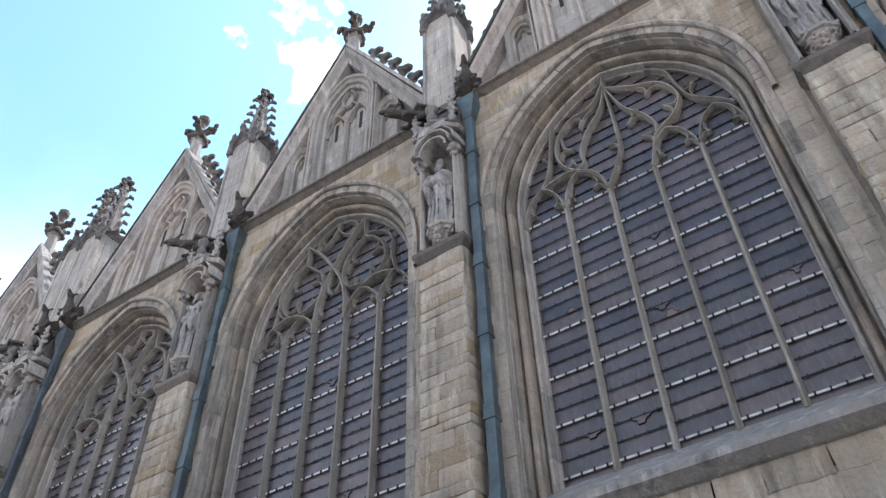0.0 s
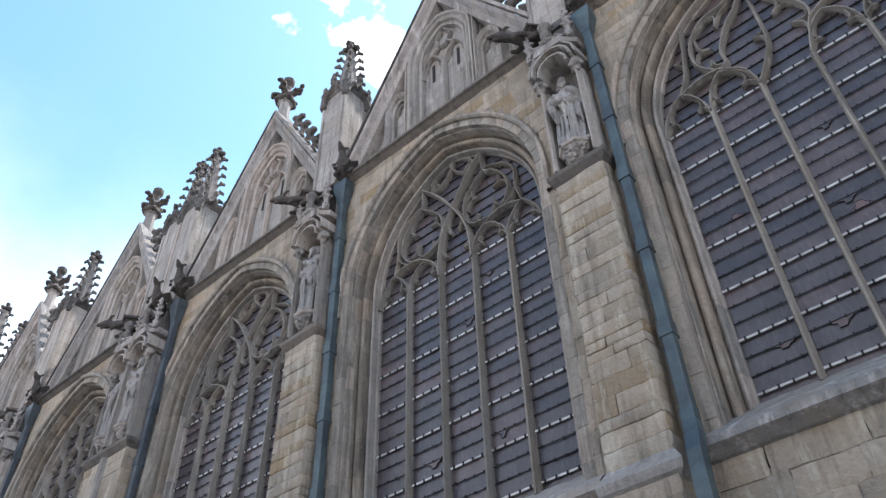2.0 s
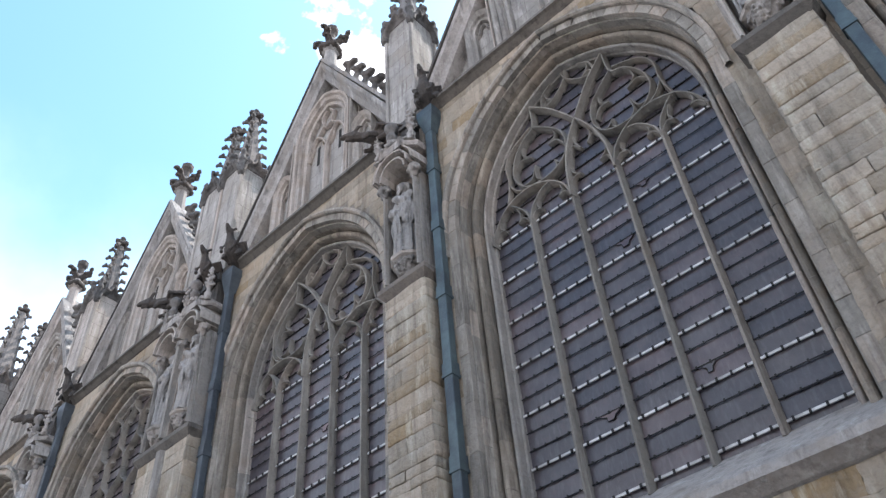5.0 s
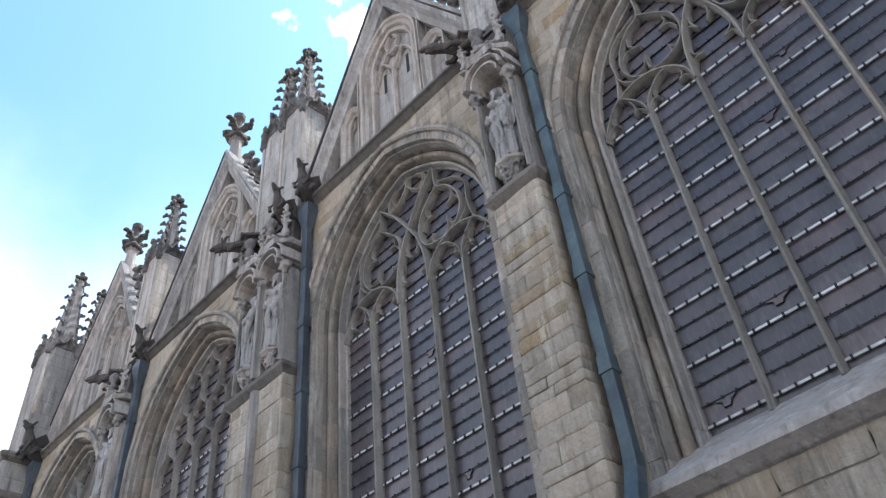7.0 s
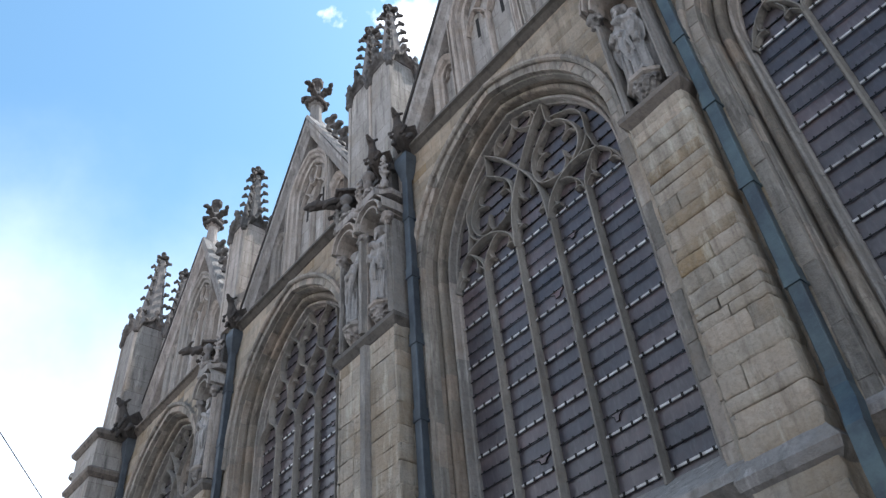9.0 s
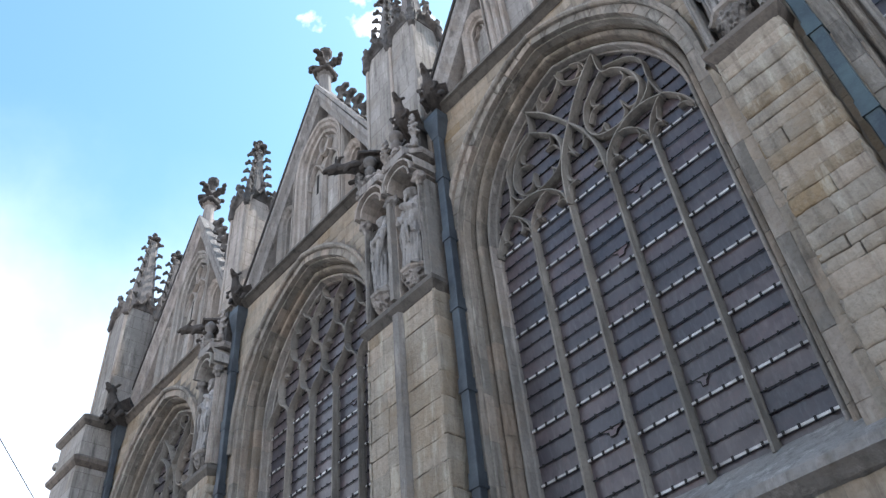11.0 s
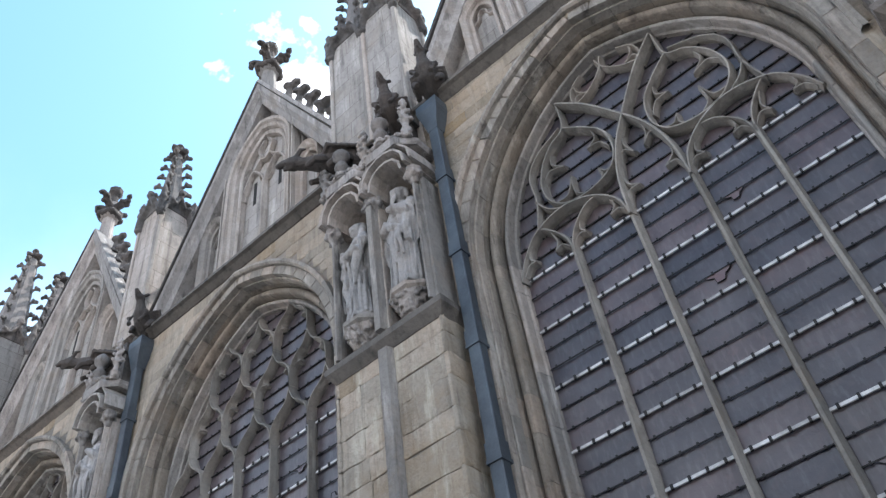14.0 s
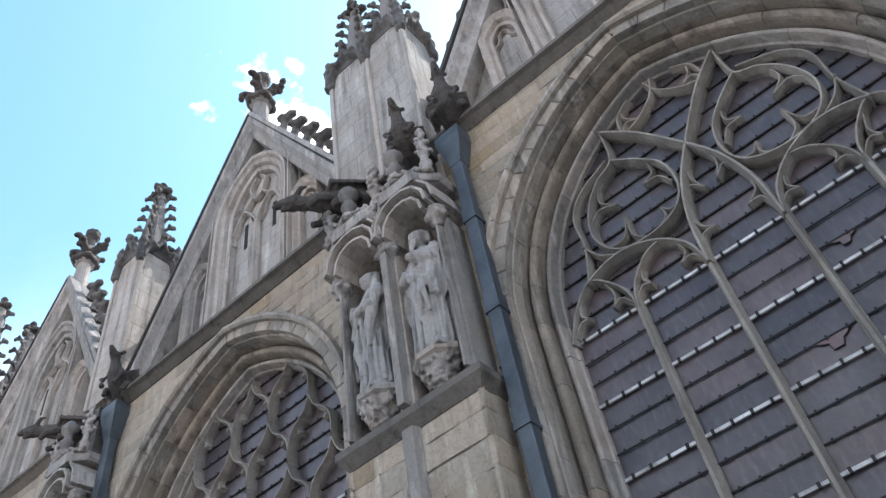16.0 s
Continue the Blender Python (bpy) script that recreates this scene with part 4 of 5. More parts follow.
def pinnacle_shaft(parent, x, y, z0, z1, half, seed):
    bm = bmesh.new()
    box(bm, x - half, x + half, y - half, y + half, z0, z1)
    part("shaft", bm, ASHLAR, parent)
    for sx in (-1, 1):
        for sy in (-1, 1):
            bm = bmesh.new()
            box(bm, x + sx * half - 0.04, x + sx * half + 0.04, y + sy * half - 0.04, y + sy * half + 0.04, z0, z1)
            bevelled(bm, 0.015)
            part("corner_roll", bm, DRESSED, parent)
    # gablets and corner knots round the foot of the spire
    for k in range(4):
        m = Matrix.Translation((x, y, 0)) @ Matrix.Rotation(k * math.pi / 2, 4, "Z")
        bm = bmesh.new()
        rib(bm, curve_pts([(-half, z1 - 0.3), (-half * 0.8, z1 - 0.02), (-half * 0.3, z1 + 0.14), (0, z1 + 0.42)], 4), 0.06, -half + 0.04, -half - 0.13)
        rib(bm, curve_pts([(half, z1 - 0.3), (half * 0.8, z1 - 0.02), (half * 0.3, z1 + 0.14), (0, z1 + 0.42)], 4), 0.06, -half + 0.04, -half - 0.13)
        prism(bm, [(-half, z1 - 0.05), (half, z1 - 0.05), (0, z1 + 0.35)], -half - 0.02, -half + 0.1)
        blob(bm, (0, -half - 0.1, z1 + 0.5), 0.1, seed + k, 0.5, (1, 1, 1.3), 1)
        for t in (-0.6, 0.6):
            blob(bm, (half * t, -half - 0.12, z1 + 0.12), 0.075, seed + k + 3, 0.5, cuts=1)
        bmesh.ops.transform(bm, matrix=m, verts=bm.verts)
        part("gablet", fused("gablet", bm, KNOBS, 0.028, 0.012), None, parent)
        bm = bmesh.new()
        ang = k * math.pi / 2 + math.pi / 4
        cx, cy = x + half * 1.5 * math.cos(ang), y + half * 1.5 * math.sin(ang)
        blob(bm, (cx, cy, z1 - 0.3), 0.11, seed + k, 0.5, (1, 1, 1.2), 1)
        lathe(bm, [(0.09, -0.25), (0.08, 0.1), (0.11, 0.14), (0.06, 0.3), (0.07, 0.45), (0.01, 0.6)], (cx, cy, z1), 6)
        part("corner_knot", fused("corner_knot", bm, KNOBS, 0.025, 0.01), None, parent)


def pinnacle(z0, z1, half, h, seed, twin=False, spread=0.36):
    p = thing("pinnacle", (0, 0, 0), "twin crocketed stone pinnacles on a wide shaft" if twin else "square stone pinnacle with crocketed spire", "pinnacle", "buttress pinnacles")
    for k, dx in enumerate((-spread, spread) if twin else (0,)):
        pinnacle_shaft(p, dx, 0.0, z0, z1, half, seed + 10 * k)
        spire(p, dx, 0.0, z1, half, h, seed + k)
    return p


p0 = pinnacle(12.95, 16.42, 0.36, 2.28, 5)
p0.location = (PIERS["AB"] - 0.05, -0.33, 0.05)
for n in ("BC", "DE"):
    copy_thing(p0, pose(PIERS[n] - 0.08, -0.33, 0.2 if n == "DE" else 0.05))
copy_thing(p0, pose(PIERS["ZA"] - 0.05, -0.33, 0.05))
pt = pinnacle(12.95, 16.5, 0.37, 2.5, 21, True, 0.4)
pt.location = (DOUBLE - 0.17, -0.33, 0)

# ---- buttresses with their niches ----
def buttress(name, half, seed, front=-0.90, label="stepped limestone buttress with worn blocks"):
    rnd = random.Random(seed)
    b = thing(name, (0, 0, 0), label, "buttress", "buttresses")
    bm = bmesh.new()
    box(bm, -half + 0.02, half - 0.02, front + 0.03, WALL + 0.1, 3.9, 8.75)
    box(bm, -half - 0.02, half + 0.02, front - 0.06, WALL + 0.1, GROUND, 3.86)
    part("core", bm, MORTAR, b)
    z = 4.0
    while z < 8.74:
        h = min(rnd.uniform(0.26, 0.4) if half > 0.6 else rnd.uniform(0.13, 0.27), 8.75 - z)
        if 8.75 - z - h < 0.12:
            h = 8.75 - z
        cut = rnd.uniform(-0.35, 0.35) * half
        if half > 0.6:
            splits = [-half, -0.06 + rnd.uniform(-0.02, 0.02), half] if rnd.random() < 0.3 else [-half, -half * 0.5 + rnd.uniform(-0.1, 0.1), -0.02, half]
        else:
            splits = [-half, half] if rnd.random() < 0.58 else [-half, cut, half]
        for a, c in zip(splits, splits[1:]):
            lay(b, rnd, a, c, front + 0.02, z, z + h, BLOCK, 0.010 if half > 0.6 else 0.03, 0.008)
        for s, ax in ((-1, "x-"), (1, "x+")):
            lay(b, rnd, front, WALL, s * (half - 0.015), z, z + h, BLOCK, 0.03, axis=ax)
        z += h
    courses(b, rnd, -half - 0.02, half + 0.02, front - 0.05, 1.2, 3.84, 0.38, 0.6, BLOCK, proud=0.025)
    for s, ax in ((-1, "x-"), (1, "x+")):
        courses(b, rnd, front - 0.05, WALL, s * (half + 0.01), 1.2, 3.84, 0.38, 0.6, BLOCK, axis=ax, proud=0.025)
    bm = bmesh.new()
    skin(bm, [[(sx * (half + d), y, z) for sx, y in ((-1, front - d), (1, front - d), (1, WALL + 0.05), (-1, WALL + 0.05))] for d, z in ((0.02, 3.80), (0.10, 3.87), (0.12, 3.97), (0.0, 4.16))])
    part("plinth_ledge", bm, SILL, b)
    bm = bmesh.new()
    skin(bm, [[(sx * (half + d), y, z) for sx, y in ((-1, front - d), (1, front - d), (1, WALL + 0.05), (-1, WALL + 0.05))] for d, z in ((0.0, 8.70), (0.03, 8.74), (0.09, 8.82), (0.09, 8.90), (-0.06, 9.0))])
    part("ledge", bm, LEDGE, b)
    return b


def niche(parent, x, half, front, seed):
    """Back, shafts, capitals, canopy and foliage over a statue."""
    back = WALL - 0.02
    bm = bmesh.new()
    box(bm, x - half, x + half, back, back + 0.1, 8.95, 12.7)
    part("niche_back", bm, DRESSED, parent)
    for s in (-1, 1):
        bm = bmesh.new()
        box(bm, x + s * half - 0.05, x + s * half + 0.05, front + 0.10, back + 0.02, 8.98, 11.1)
        rib(bm, [(x + s * (half - 0.02), 8.98), (x + s * (half - 0.02), 11.05)], 0.035, front + 0.12, front + 0.02)
        part("shaft", bm, DRESSED, parent)
        bm = bmesh.new()
        lathe(bm, [(0.05, 0), (0.06, 0.05), (0.1, 0.16), (0.12, 0.2), (0.12, 0.26)], (x + s * (half - 0.01), front + 0.06, 10.92), 8)
        for k in range(5):
            blob(bm, (x + s * (half - 0.01) + 0.09 * math.cos(k * 1.3), front + 0.06 + 0.09 * math.sin(k * 1.3), 11.06), 0.055, k + seed, 0.5, cuts=1)
        part("capital", fused("capital", bm, CARVED, 0.018, 0.01), None, parent, "carved leaf capital")
    # three-sided canopy with arched fronts
    r = half + 0.10
    bm = bmesh.new()
    y0, y1 = front - 0.12, back
    for off, yy, w in ((0.0, y0, 0.05), (0.09, y0 - 0.04, 0.045), (0.17, y0 + 0.0, 0.04)):
        rib(bm, [(x + q * (half - 0.08 + off), 11.15 + zz * (0.34 + off) + off * 0.5) for q, zz in ((-1, 0), (-0.92, 0.45), (-0.62, 0.82), (-0.2, 0.98), (0.2, 0.98), (0.62, 0.82), (0.92, 0.45), (1, 0))], w, back, yy)
    part("canopy_arch", bm, DRESSED, parent)
    bm = bmesh.new()
    skin(bm, [[(x + a * r * k, y0 + (y1 - y0) * d - (0 if d else 0.03), z) for a, d in ((-1, 1), (-1, 0.35), (-0.55, 0), (0.55, 0), (1, 0.35), (1, 1))] for k, z in ((1.0, 11.66), (1.06, 11.71), (1.06, 11.77), (0.92, 11.84))])
    part("canopy", bm, CARVED, parent)
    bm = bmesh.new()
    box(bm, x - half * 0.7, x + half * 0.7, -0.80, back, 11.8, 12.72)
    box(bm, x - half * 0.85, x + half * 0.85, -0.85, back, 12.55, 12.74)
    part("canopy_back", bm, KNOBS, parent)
    rnd = random.Random(seed)
    # leaves along the hood
    hood = bmesh.new()
    for k in range(34):
        a = -1 + 2 * k / 33
        blob(hood, (x + a * r * 0.98, y0 - 0.03 + abs(a) * 0.1 + rnd.uniform(-0.02, 0.02), 11.78 + (1 - abs(a)) * 0.14 + rnd.uniform(0, 0.07)), rnd.uniform(0.03, 0.05), k, 0.6, cuts=1)
    part("hood_leaves", fused("hood_leaves", hood, CARVED, 0.014, 0.006), None, parent, "carved leaf crest")
    # little leafy spires at the corners, a ringed column between them
    for s in (-1, 1):
        bm = bmesh.new()
        cx, cy = x + s * r * 0.86, y0 + 0.1
        lathe(bm, [(0.075, 0.0), (0.07, 0.12), (0.085, 0.16), (0.05, 0.2), (0.045, 0.3), (0.08, 0.36), (0.055, 0.5), (0.03, 0.78), (0.05, 0.82), (0.01, 0.92)], (cx, cy, 11.78), 8)
        for k in range(16):
            a, h = k * 2.4, 0.34 + 0.46 * (k / 16)
            q = 0.10 - 0.06 * (k / 16)
            blob(bm, (cx + q * math.cos(a), cy + q * math.sin(a), 11.78 + h), 0.036, k, 0.5, cuts=1)
        part("spirelet", fused("spirelet", bm, STATUE, 0.012, 0.005), None, parent, "pale carved leafy spirelet")
    bm = bmesh.new()
    lathe(bm, [(0.09, 0.0), (0.075, 0.05), (0.06, 0.2), (0.1, 0.24), (0.105, 0.3), (0.07, 0.33), (0.06, 0.42), (0.12, 0.47), (0.13, 0.56), (0.09, 0.62), (0.04, 0.68)], (x, y0 + 0.03, 11.84), 10)
    part("ringed_column", bm, SPIRE, parent, smooth=True)
    # console under the figure
    bm = bmesh.new()
    lathe(bm, [(0.24, 9.26), (0.29, 9.29), (0.30, 9.34), (0.28, 9.36)], (x, front + 0.2, 0), 8, 0.39)
    part("slab", bm, DRESSED, parent)
    bm = bmesh.new()
    lathe(bm, [(0.1, 8.98), (0.15, 9.08), (0.22, 9.2), (0.25, 9.28)], (x, front + 0.2, 0), 10)
    for k in range(80):
        a, h = math.pi + rnd.random() * math.pi, rnd.random()
        q = 0.12 + 0.13 * h
        blob(bm, (x + q * math.cos(a), front + 0.2 + q * math.sin(a), 9.0 + 0.25 * h), rnd.uniform(0.018, 0.032), k, 0.6, cuts=1)
    part("console", fused("console", bm, CARVED, 0.011, 0.004), None, parent, "carved leafy console")


def statue(seed, lean=0.1, arm=1, veil=False):
    """A robed stone figure, one mesh."""
    rnd = random.Random(seed)
    bm = bmesh.new()
    n, levels = 64, 56
    prof = [(0.0, 0.24, 0.19), (0.06, 0.25, 0.2), (0.3, 0.22, 0.175), (0.6, 0.215, 0.17), (0.85, 0.235, 0.18), (1.0, 0.24, 0.185), (1.12, 0.235, 0.18), (1.24, 0.235, 0.165), (1.33, 0.21, 0.14), (1.4, 0.14, 0.11), (1.45, 0.08, 0.08), (1.5, 0.07, 0.075)]
    phase = [rnd.uniform(0, 6.28) for _ in range(5)]
    rows = []
    for q in range(levels + 1):
        z = 1.5 * q / levels
        rx, ry = (np.interp(z, [p[0] for p in prof], [p[k] for p in prof]) for k in (1, 2))
        fold = 0.55 * max(0.0, min(1.0, (1.3 - z) / 0.35))
        cut = 0.62 + 0.16 * arm
        row = []
        for k in range(n):
            a = 2 * math.pi * k / n
            hem = cut + 0.22 * math.sin(a * 1.0 + phase[3]) + 0.05 * math.sin(5 * a)
            slant = 2.6 if z > hem else 0.5
            deep = abs(math.sin(a * 4.5 + phase[0] + slant * z)) - 0.6
            fine = abs(math.sin(a * 8 + phase[1] - slant * 1.7 * z)) - 0.6
            f = 1 + fold * (0.72 * deep + 0.4 * fine) + (0.12 if z > hem else 0.0) * (z < 1.25)
            row.append((rx * f * math.cos(a) + lean * 0.14 * math.sin(z * 2.2), ry * f * math.sin(a), z))
        rows.append(row)
    skin(bm, rows)
    hx = lean * 0.14 * math.sin(3.3)
    blob(bm, (hx, -0.035, 1.62), 0.108, seed, 0.08, (0.85, 1.0, 1.3), 3)
    tube(bm, [(hx - 0.06, -0.115, 1.655), (hx, -0.14, 1.66), (hx + 0.06, -0.115, 1.655)], [0.012, 0.02, 0.012], 6)
    for s in (-1, 1):
        blob(bm, (hx + s * 0.045, -0.118, 1.595), 0.026, s, 0.1, cuts=1)
    blob(bm, (hx, -0.143, 1.612), 0.02, 1, 0.1, (0.8, 1.1, 1.7), 1)
    if veil:
        blob(bm, (hx, 0.02, 1.62), 0.125, seed + 2, 0.1, (0.95, 1.0, 1.25), 3)
        for s in (-1, 1):
            tube(bm, [(hx + s * 0.09, 0.02, 1.66), (hx + s * 0.125, 0.0, 1.5), (hx + s * 0.16, -0.03, 1.3), (hx + s * 0.15, -0.08, 1.1)], [0.05, 0.06, 0.06, 0.03], 8)
    else:
        for k in range(7):
            tube(bm, [(hx + 0.018 * (k - 3), -0.105, 1.57), (hx + 0.016 * (k - 3), -0.14 + 0.006 * abs(k - 3), 1.49), (hx + 0.01 * (k - 3), -0.13, 1.40 + 0.012 * abs(k - 3))], [0.018, 0.022, 0.008], 6)
        for k in range(9):
            a = math.pi * (k / 8)
            tube(bm, [(hx + 0.045 * math.cos(a), 0.03, 1.715), (hx + 0.105 * math.cos(a), 0.02 + 0.07 * math.sin(a), 1.66), (hx + 0.11 * math.cos(a), 0.02 + 0.08 * math.sin(a), 1.52)], [0.03, 0.03, 0.02], 6)
        blob(bm, (hx, 0.02, 1.655), 0.115, seed + 2, 0.12, (0.98, 1.0, 1.05), 3)
    for s in (-1, 1):
        up = 1.02 + 0.16 * (s == arm)
        tube(bm, [(s * 0.2 + hx, 0.0, 1.32), (s * 0.27, -0.02, 1.18), (s * 0.26, -0.1, 1.02), (s * 0.12, -0.21, up), (s * 0.03, -0.23, up + 0.06)], [0.085, 0.09, 0.1, 0.065, 0.04], 9)
        tube(bm, [(s * 0.25, -0.1, 1.0), (s * 0.23, -0.14, 0.78), (s * 0.2, -0.15, 0.5 + 0.1 * (s == arm))], [0.07, 0.06, 0.015], 7)
    # mantle drawn across the body, and hanging folds
    tube(bm, [(-arm * 0.22, -0.1, 1.28), (-arm * 0.06, -0.21, 1.05), (arm * 0.12, -0.22, 0.86), (arm * 0.24, -0.12, 0.78)], [0.03, 0.045, 0.05, 0.03], 7)
    for k in range(4):
        x = arm * (0.02 + 0.06 * k)
        tube(bm, [(x, -0.21, 0.9 - 0.03 * k), (x + rnd.uniform(-0.03, 0.03), -0.225, 0.65), (x + rnd.uniform(-0.04, 0.04), -0.2, 0.34 + 0.07 * (k % 3))], [0.02, 0.032, 0.02], 6)
    for k in range(9):
        a = math.pi * (1.06 + 0.88 * k / 8)
        x, y = 0.235 * math.cos(a), 0.185 * math.sin(a)
        tube(bm, [(x * 0.9, y * 0.95, 0.8 + 0.1 * math.sin(k * 2.1)), (x + rnd.uniform(-0.02, 0.02), y * 1.05, 0.45), (x * 1.08, y * 1.08, 0.02)], [0.012, 0.026, 0.03], 6)
    for k in range(4):
        tube(bm, [(-arm * (0.2 - 0.05 * k), -0.12, 1.3 - 0.02 * k), (-arm * 0.02, -0.2 - 0.01 * k, 1.14 - 0.07 * k), (arm * (0.2 - 0.02 * k), -0.15, 0.98 - 0.07 * k)], [0.014, 0.022, 0.016], 6)
    box(bm, -0.25, 0.25, -0.2, 0.18, -0.05, 0.02)
    return fused("statue", bm, STATUE, 0.011, 0.002)


def gargoyle_mesh(seed, crouch=0.0):
    """A winged beast that leans out from the wall along -y; one mesh."""
    bm = bmesh.new()
    k = crouch
    tube(bm, [(0, 0.25, -0.08), (0, 0.0, 0.0), (0, -0.25, 0.05 + 0.1 * k), (0, -0.46, 0.1 + 0.25 * k), (0, -0.62, 0.13 + 0.42 * k), (0, -0.74, 0.15 + 0.6 * k)], [0.16, 0.18, 0.17, 0.135, 0.1, 0.1], 9)
    hy, hz = -0.8, 0.17 + 0.68 * k
    blob(bm, (0, hy, hz), 0.13, seed, 0.35, (0.85, 1.25, 0.9), 2)
    tube(bm, [(0, hy - 0.04, hz + 0.03), (0, hy - 0.2, hz + 0.02), (0, hy - 0.27, hz - 0.02)], [0.08, 0.06, 0.035], 7)
    tube(bm, [(0, hy - 0.04, hz - 0.06), (0, hy - 0.17, hz - 0.1)], [0.055, 0.03], 6)
    for s in (-1, 1):
        tube(bm, [(s * 0.06, hy + 0.04, hz + 0.08), (s * 0.12, hy + 0.12, hz + 0.16), (s * 0.1, hy + 0.2, hz + 0.18)], [0.04, 0.035, 0.012], 6)
        tube(bm, [(s * 0.12, -0.35, 0.02 + 0.1 * k), (s * 0.2, -0.5, -0.06 + 0.1 * k), (s * 0.15, -0.62, -0.13 + 0.1 * k)], [0.075, 0.06, 0.045], 6)
        tube(bm, [(s * 0.12, 0.0, -0.05), (s * 0.22, -0.15, -0.16), (s * 0.17, -0.32, -0.2)], [0.1, 0.08, 0.05], 6)
        for q in range(6):
            tube(bm, [(s * 0.1, -0.36 + 0.06 * q, 0.1 + 0.08 * k), (s * (0.24 - 0.012 * q), -0.28 + 0.1 * q, 0.19 - 0.02 * q), (s * 0.26, -0.1 + 0.12 * q, 0.10 - 0.03 * q)], [0.045, 0.05, 0.02], 6)
    for q in range(7):
        blob(bm, (0, -0.66 + 0.14 * q, 0.2 - 0.02 * q + 0.3 * k * max(0, 1 - q / 3)), 0.05, q, 0.5, (0.6, 1, 1.2), 1)
    return fused("gargoyle", bm, SOOT_BACKLIT, 0.014, 0.007)


def squatter_mesh(seed):
    """A squatting winged beast with its muzzle raised; one mesh."""
    bm = bmesh.new()
    tube(bm, [(0, 0.2, -0.12), (0, -0.05, -0.02), (0, -0.26, 0.14), (0, -0.38, 0.36), (0, -0.43, 0.54), (0, -0.47, 0.66)], [0.17, 0.19, 0.19, 0.17, 0.115, 0.1], 10)
    blob(bm, (0, -0.5, 0.74), 0.125, seed, 0.3, (0.9, 1.1, 1.0), 2)
    tube(bm, [(0, -0.53, 0.76), (0, -0.64, 0.84), (0, -0.69, 0.9)], [0.085, 0.065, 0.04], 8)
    tube(bm, [(0, -0.56, 0.69), (0, -0.68, 0.73)], [0.055, 0.03], 6)
    for s in (-1, 1):
        tube(bm, [(s * 0.08, -0.44, 0.82), (s * 0.13, -0.38, 0.9), (s * 0.11, -0.33, 0.93)], [0.04, 0.035, 0.012], 6)
        tube(bm, [(s * 0.14, -0.38, 0.36), (s * 0.24, -0.46, 0.2), (s * 0.17, -0.52, 0.02), (s * 0.13, -0.55, -0.08)], [0.075, 0.065, 0.05, 0.055], 7)
        tube(bm, [(s * 0.13, -0.08, -0.02), (s * 0.26, -0.26, 0.06), (s * 0.2, -0.36, -0.14)], [0.11, 0.09, 0.05], 7)
        for q in range(6):
            tube(bm, [(s * 0.12, -0.27 + 0.03 * q, 0.38 - 0.03 * q), (s * (0.33 - 0.01 * q), -0.14 + 0.05 * q, 0.48 - 0.05 * q), (s * (0.36 - 0.012 * q), -0.02 + 0.06 * q, 0.2 - 0.07 * q)], [0.04, 0.05, 0.018], 6)
    return fused("gargoyle", bm, SOOT_BACKLIT, 0.012, 0.006)


STATUES = [statue(2, 0.6, 1), statue(5, -0.5, -1, True), statue(9, 0.3, 1)]
GARGOYLES = [gargoyle_mesh(1), squatter_mesh(6)]


def put_statue(k, x, y, turn=0, s=1.0, label="robed bearded stone saint standing on a console"):
    ob = tagged(new("statue", STATUES[k]), label, "statue", "niche statues")
    ob.location, ob.rotation_euler, ob.scale = (x, y, 9.38), (0, 0, radians(turn)), (s, s, s)


def put_gargoyle(k, x, y, z, turn, tilt=0, s=1.0, reach=1.0):
    ob = tagged(new("gargoyle", GARGOYLES[k]), "soot-black winged stone gargoyle leaning from the cornice", "gargoyle", "gargoyles")
    ob.location, ob.rotation_euler, ob.scale = (x, y, z), (radians(tilt), 0, radians(turn)), (s, s * reach, s)


b0 = buttress("buttress", 0.40, 31)
niche(b0, 0.0, 0.36, -0.98, 3)
b0.location = (PIERS["AB"], 0, 0)
for n in ("ZA", "BC", "DE"):
    copy_thing(b0, pose(PIERS[n], 0, 0))
for k, n in enumerate(("ZA", "AB", "BC", "DE")):
    put_statue((1, 0, 2, 0)[k], PIERS[n], -0.78, (12, 20, -25, 0)[k])
    put_gargoyle(0, PIERS[n] - 0.22, -0.78, 12.6, -50, 3, 0.92)
    put_gargoyle(1, PIERS[n] + 0.6, -0.66, 12.84, 22, 0, 0.74)

bd = buttress("double_buttress", 0.80, 47, -0.98, "wide limestone buttress with a central rib")
niche(bd, -0.38, 0.36, -1.06, 13)
niche(bd, 0.38, 0.36, -1.06, 17)
bm = bmesh.new()
rib(bm, [(0, 4.0), (0, 8.7)], 0.09, -0.94, -1.06, 0.7)
rib(bm, [(0, 8.95), (0, 11.2)], 0.07, -0.7, -1.1, 0.6)
part("central_rib", bm, DRESSED, bd)
bm = bmesh.new()
box(bm, -0.74, 0.74, WALL - 0.03, WALL + 0.1, 8.9, 12.7)
box(bm, -0.09, 0.09, -1.0, WALL, 8.95, 11.75)
part("back_panel", bm, DRESSED, bd)
bd.location = (DOUBLE, 0, 0)
put_statue(1, DOUBLE - 0.38, -0.86, -35, 1.0, "veiled robed stone saint holding her mantle")
put_statue(2, DOUBLE + 0.38, -0.86, -20, 1.05)
put_gargoyle(0, DOUBLE - 0.45, -0.9, 12.55, -52, 4, 1.0)
put_gargoyle(1, DOUBLE + 0.46, -0.88, 12.62, 18, 0, 0.72)
put_gargoyle(1, DOUBLE + 1.08, -0.74, 12.87, 22, 0, 0.74)

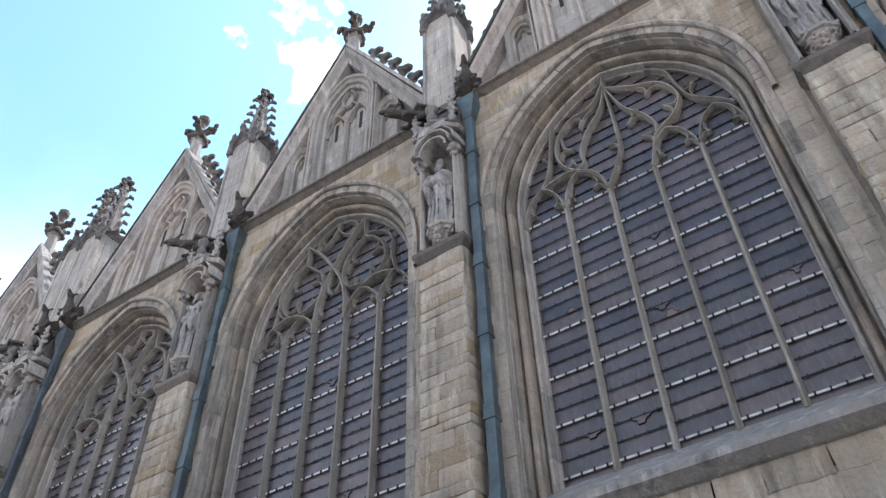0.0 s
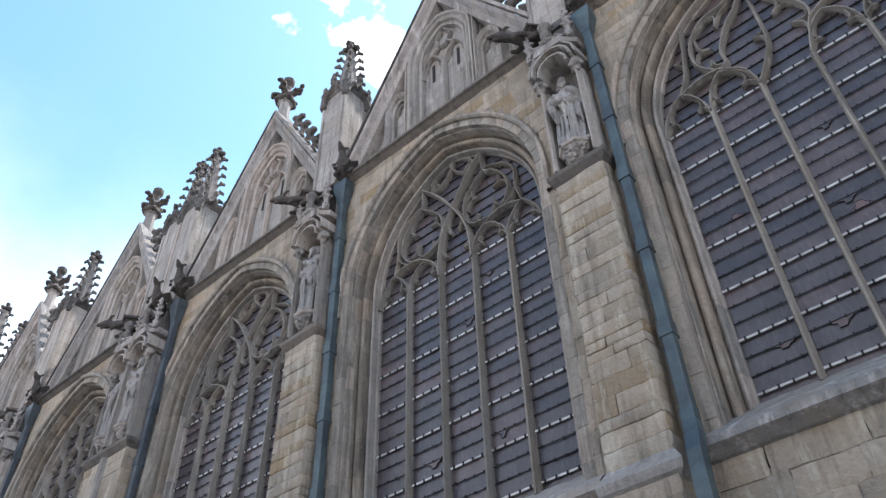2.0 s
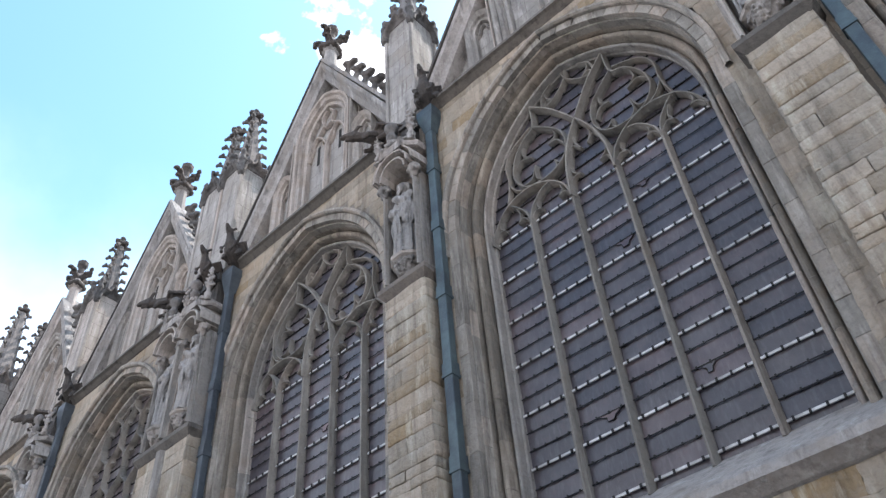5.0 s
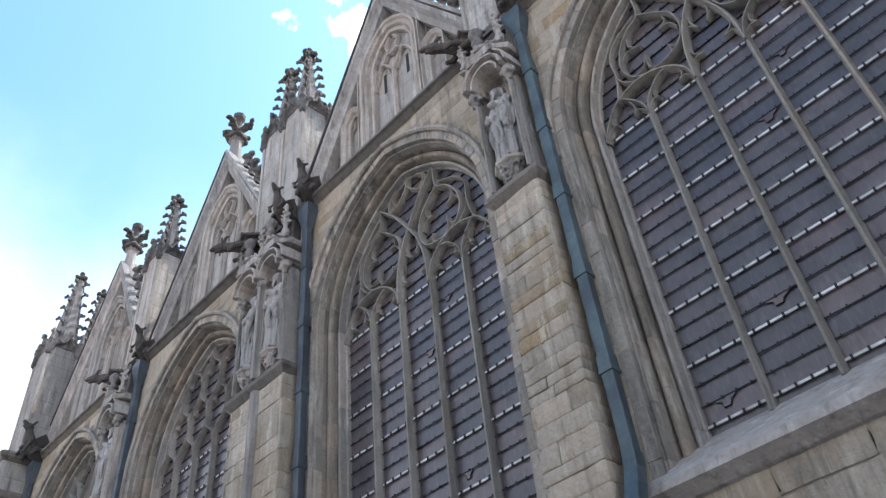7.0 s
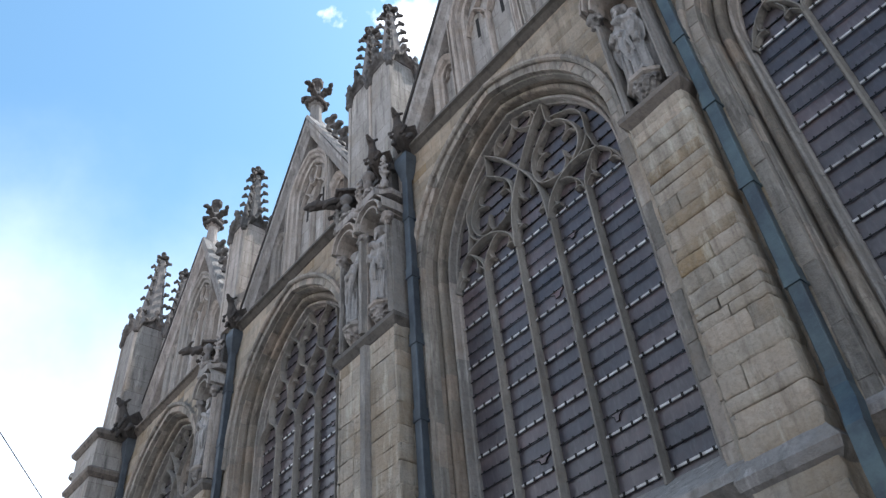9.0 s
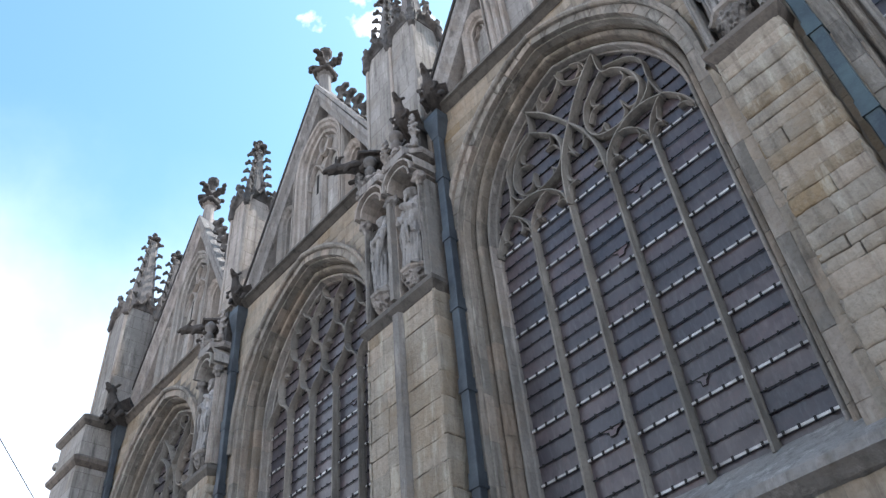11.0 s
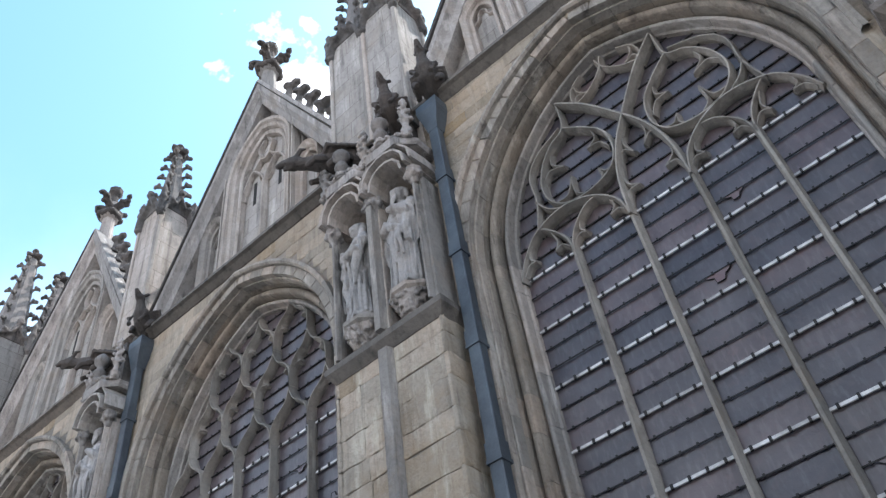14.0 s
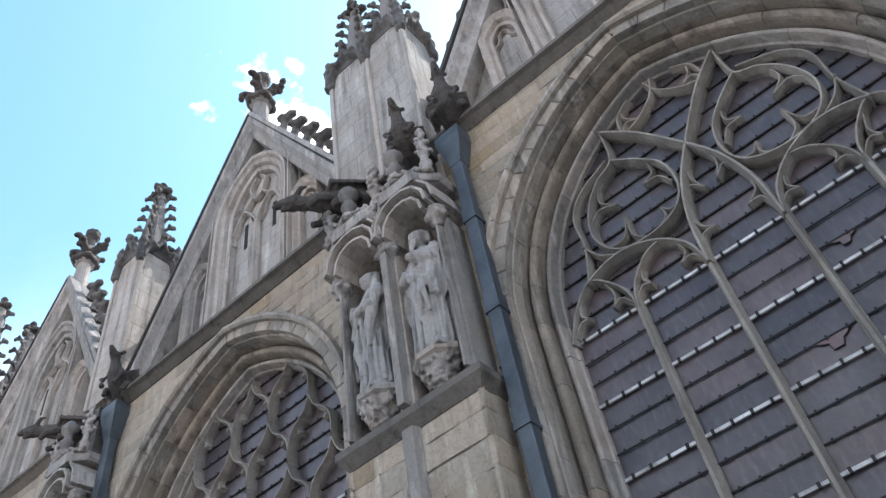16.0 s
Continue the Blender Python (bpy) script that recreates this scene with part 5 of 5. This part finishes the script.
# ---- rain pipes ----
def rain_pipe(metal, words):
    p = thing("rain_pipe", (0, 0, 0), words, "drainpipe", "rain pipes")
    bm = bmesh.new()
    box(bm, -0.075, 0.075, -0.075, 0.065, 4.55, 12.1)
    bevelled(bm, 0.012)
    part("pipe", bm, metal, p)
    for z in (5.58, 6.93, 8.28, 9.63, 10.98):
        bm = bmesh.new()
        box(bm, -0.09, 0.09, -0.09, 0.09, z - 0.02, z + 0.02)
        box(bm, -0.083, 0.083, -0.083, 0.075, z + 0.02, z + 0.2)
        part("bracket", bm, metal, p)
    bm = bmesh.new()
    skin(bm, [[(sx * a, sy * b, z) for sx, sy in ((-1, -1), (1, -1), (1, 1), (-1, 1))] for a, b, z in ((0.08, 0.08, 12.0), (0.11, 0.1, 12.15), (0.17, 0.13, 12.38), (0.18, 0.14, 12.44), (0.18, 0.14, 12.6))])
    part("hopper", bm, metal, p)
    bm = bmesh.new()
    skin(bm, [[(x + sx * 0.08, y + sy * 0.075, z) for sx, sy in ((-1, -1), (1, -1), (1, 1), (-1, 1))] for x, y, z in ((0, 0, 4.62), (0.0, -0.02, 4.45), (0.07, -0.2, 4.2), (0.09, -0.32, 3.95), (0.09, -0.34, 3.6), (0.09, -0.34, GROUND + 0.05))])
    part("elbow", bm, metal, p)
    return p


rp = rain_pipe(PIPE, "square blue-green patinated copper rain pipe with hopper")
rp.location = (PIERS["AB"] + 0.60, -0.72, 0)
for n in ("ZA", "BC"):
    copy_thing(rp, pose(PIERS[n] + 0.60, -0.72, 0))
rd = rain_pipe(PIPE_DARK, "square dark blue-grey metal rain pipe with hopper")
rd.location = (DOUBLE + 1.0, -0.72, 0)
copy_thing(rd, pose(PIERS["DE"] + 0.60, -0.72, 0))
copy_thing(rd, pose(END_X + 0.32, -0.72, 0))

# ---- corner pier at the far end ----
def corner_pier():
    rnd = random.Random(77)
    p = thing("corner_pier", (0, 0, 0), "massive grey stone corner pier with cornice and twin pinnacles", "pier")
    x0, x1, yf = END_X - 1.6, END_X + 0.02, -1.5
    bm = bmesh.new()
    box(bm, x0, x1, yf, 1.0, GROUND, 12.9)
    part("shaft", bm, ASHLAR, p)
    for z in (9.0, 11.6, 12.75):
        bm = bmesh.new()
        skin(bm, [[(x + sx * d, y + sy * d, zz) for x, y, sx, sy in ((x0, yf, -1, -1), (x1, yf, 1, -1), (x1, 1.0, 1, 1), (x0, 1.0, -1, 1))] for d, zz in ((0.02, z - 0.1), (0.12, z), (0.14, z + 0.1), (0.0, z + 0.22))])
        part("cornice", bm, LEDGE, p)
    bm = bmesh.new()
    for k in range(18):
        blob(bm, (x0 - 0.08, yf + 0.3 * rnd.random(), 9.2 + k * 0.2), rnd.uniform(0.07, 0.14), k, 0.6, cuts=1)
    part("carving", fused("carving", bm, CARVED, 0.03, 0.015), None, p, "carved crocket foliage")
    for k, (x, y) in enumerate(((END_X - 0.4, -0.65), (END_X - 0.1, 0.1))):
        pinnacle_shaft(p, x, y, 12.9, 16.7, 0.5 if k == 0 else 0.4, 60 + k)
        spire(p, x, y, 16.7, 0.5 if k == 0 else 0.4, 3.1 if k == 0 else 2.5, 70 + k)
    return p


corner_pier()
put_gargoyle(1, END_X + 0.4, -0.7, 12.8, 10)

# ---- cable across the street, from the corner pier to the added block ----
cable = thing("overhead_cable", (-21.5, -1.5, 9.79), "thin dark cable strung from the corner pier across the street", "cable")
span = Vector((28.45, -19.5, 0.71))
bm = bmesh.new()
tube(bm, [span * (k / 16) + Vector((0, 0, -0.12 * math.sin(math.pi * k / 16))) for k in range(17)], 0.011, 6)
part("wire", bm, BAR, cable)
bm = bmesh.new()
lathe(bm, [(0.05, -0.06), (0.06, 0.0), (0.05, 0.06)], sides=8)
part("anchor", bm, BAR, cable)
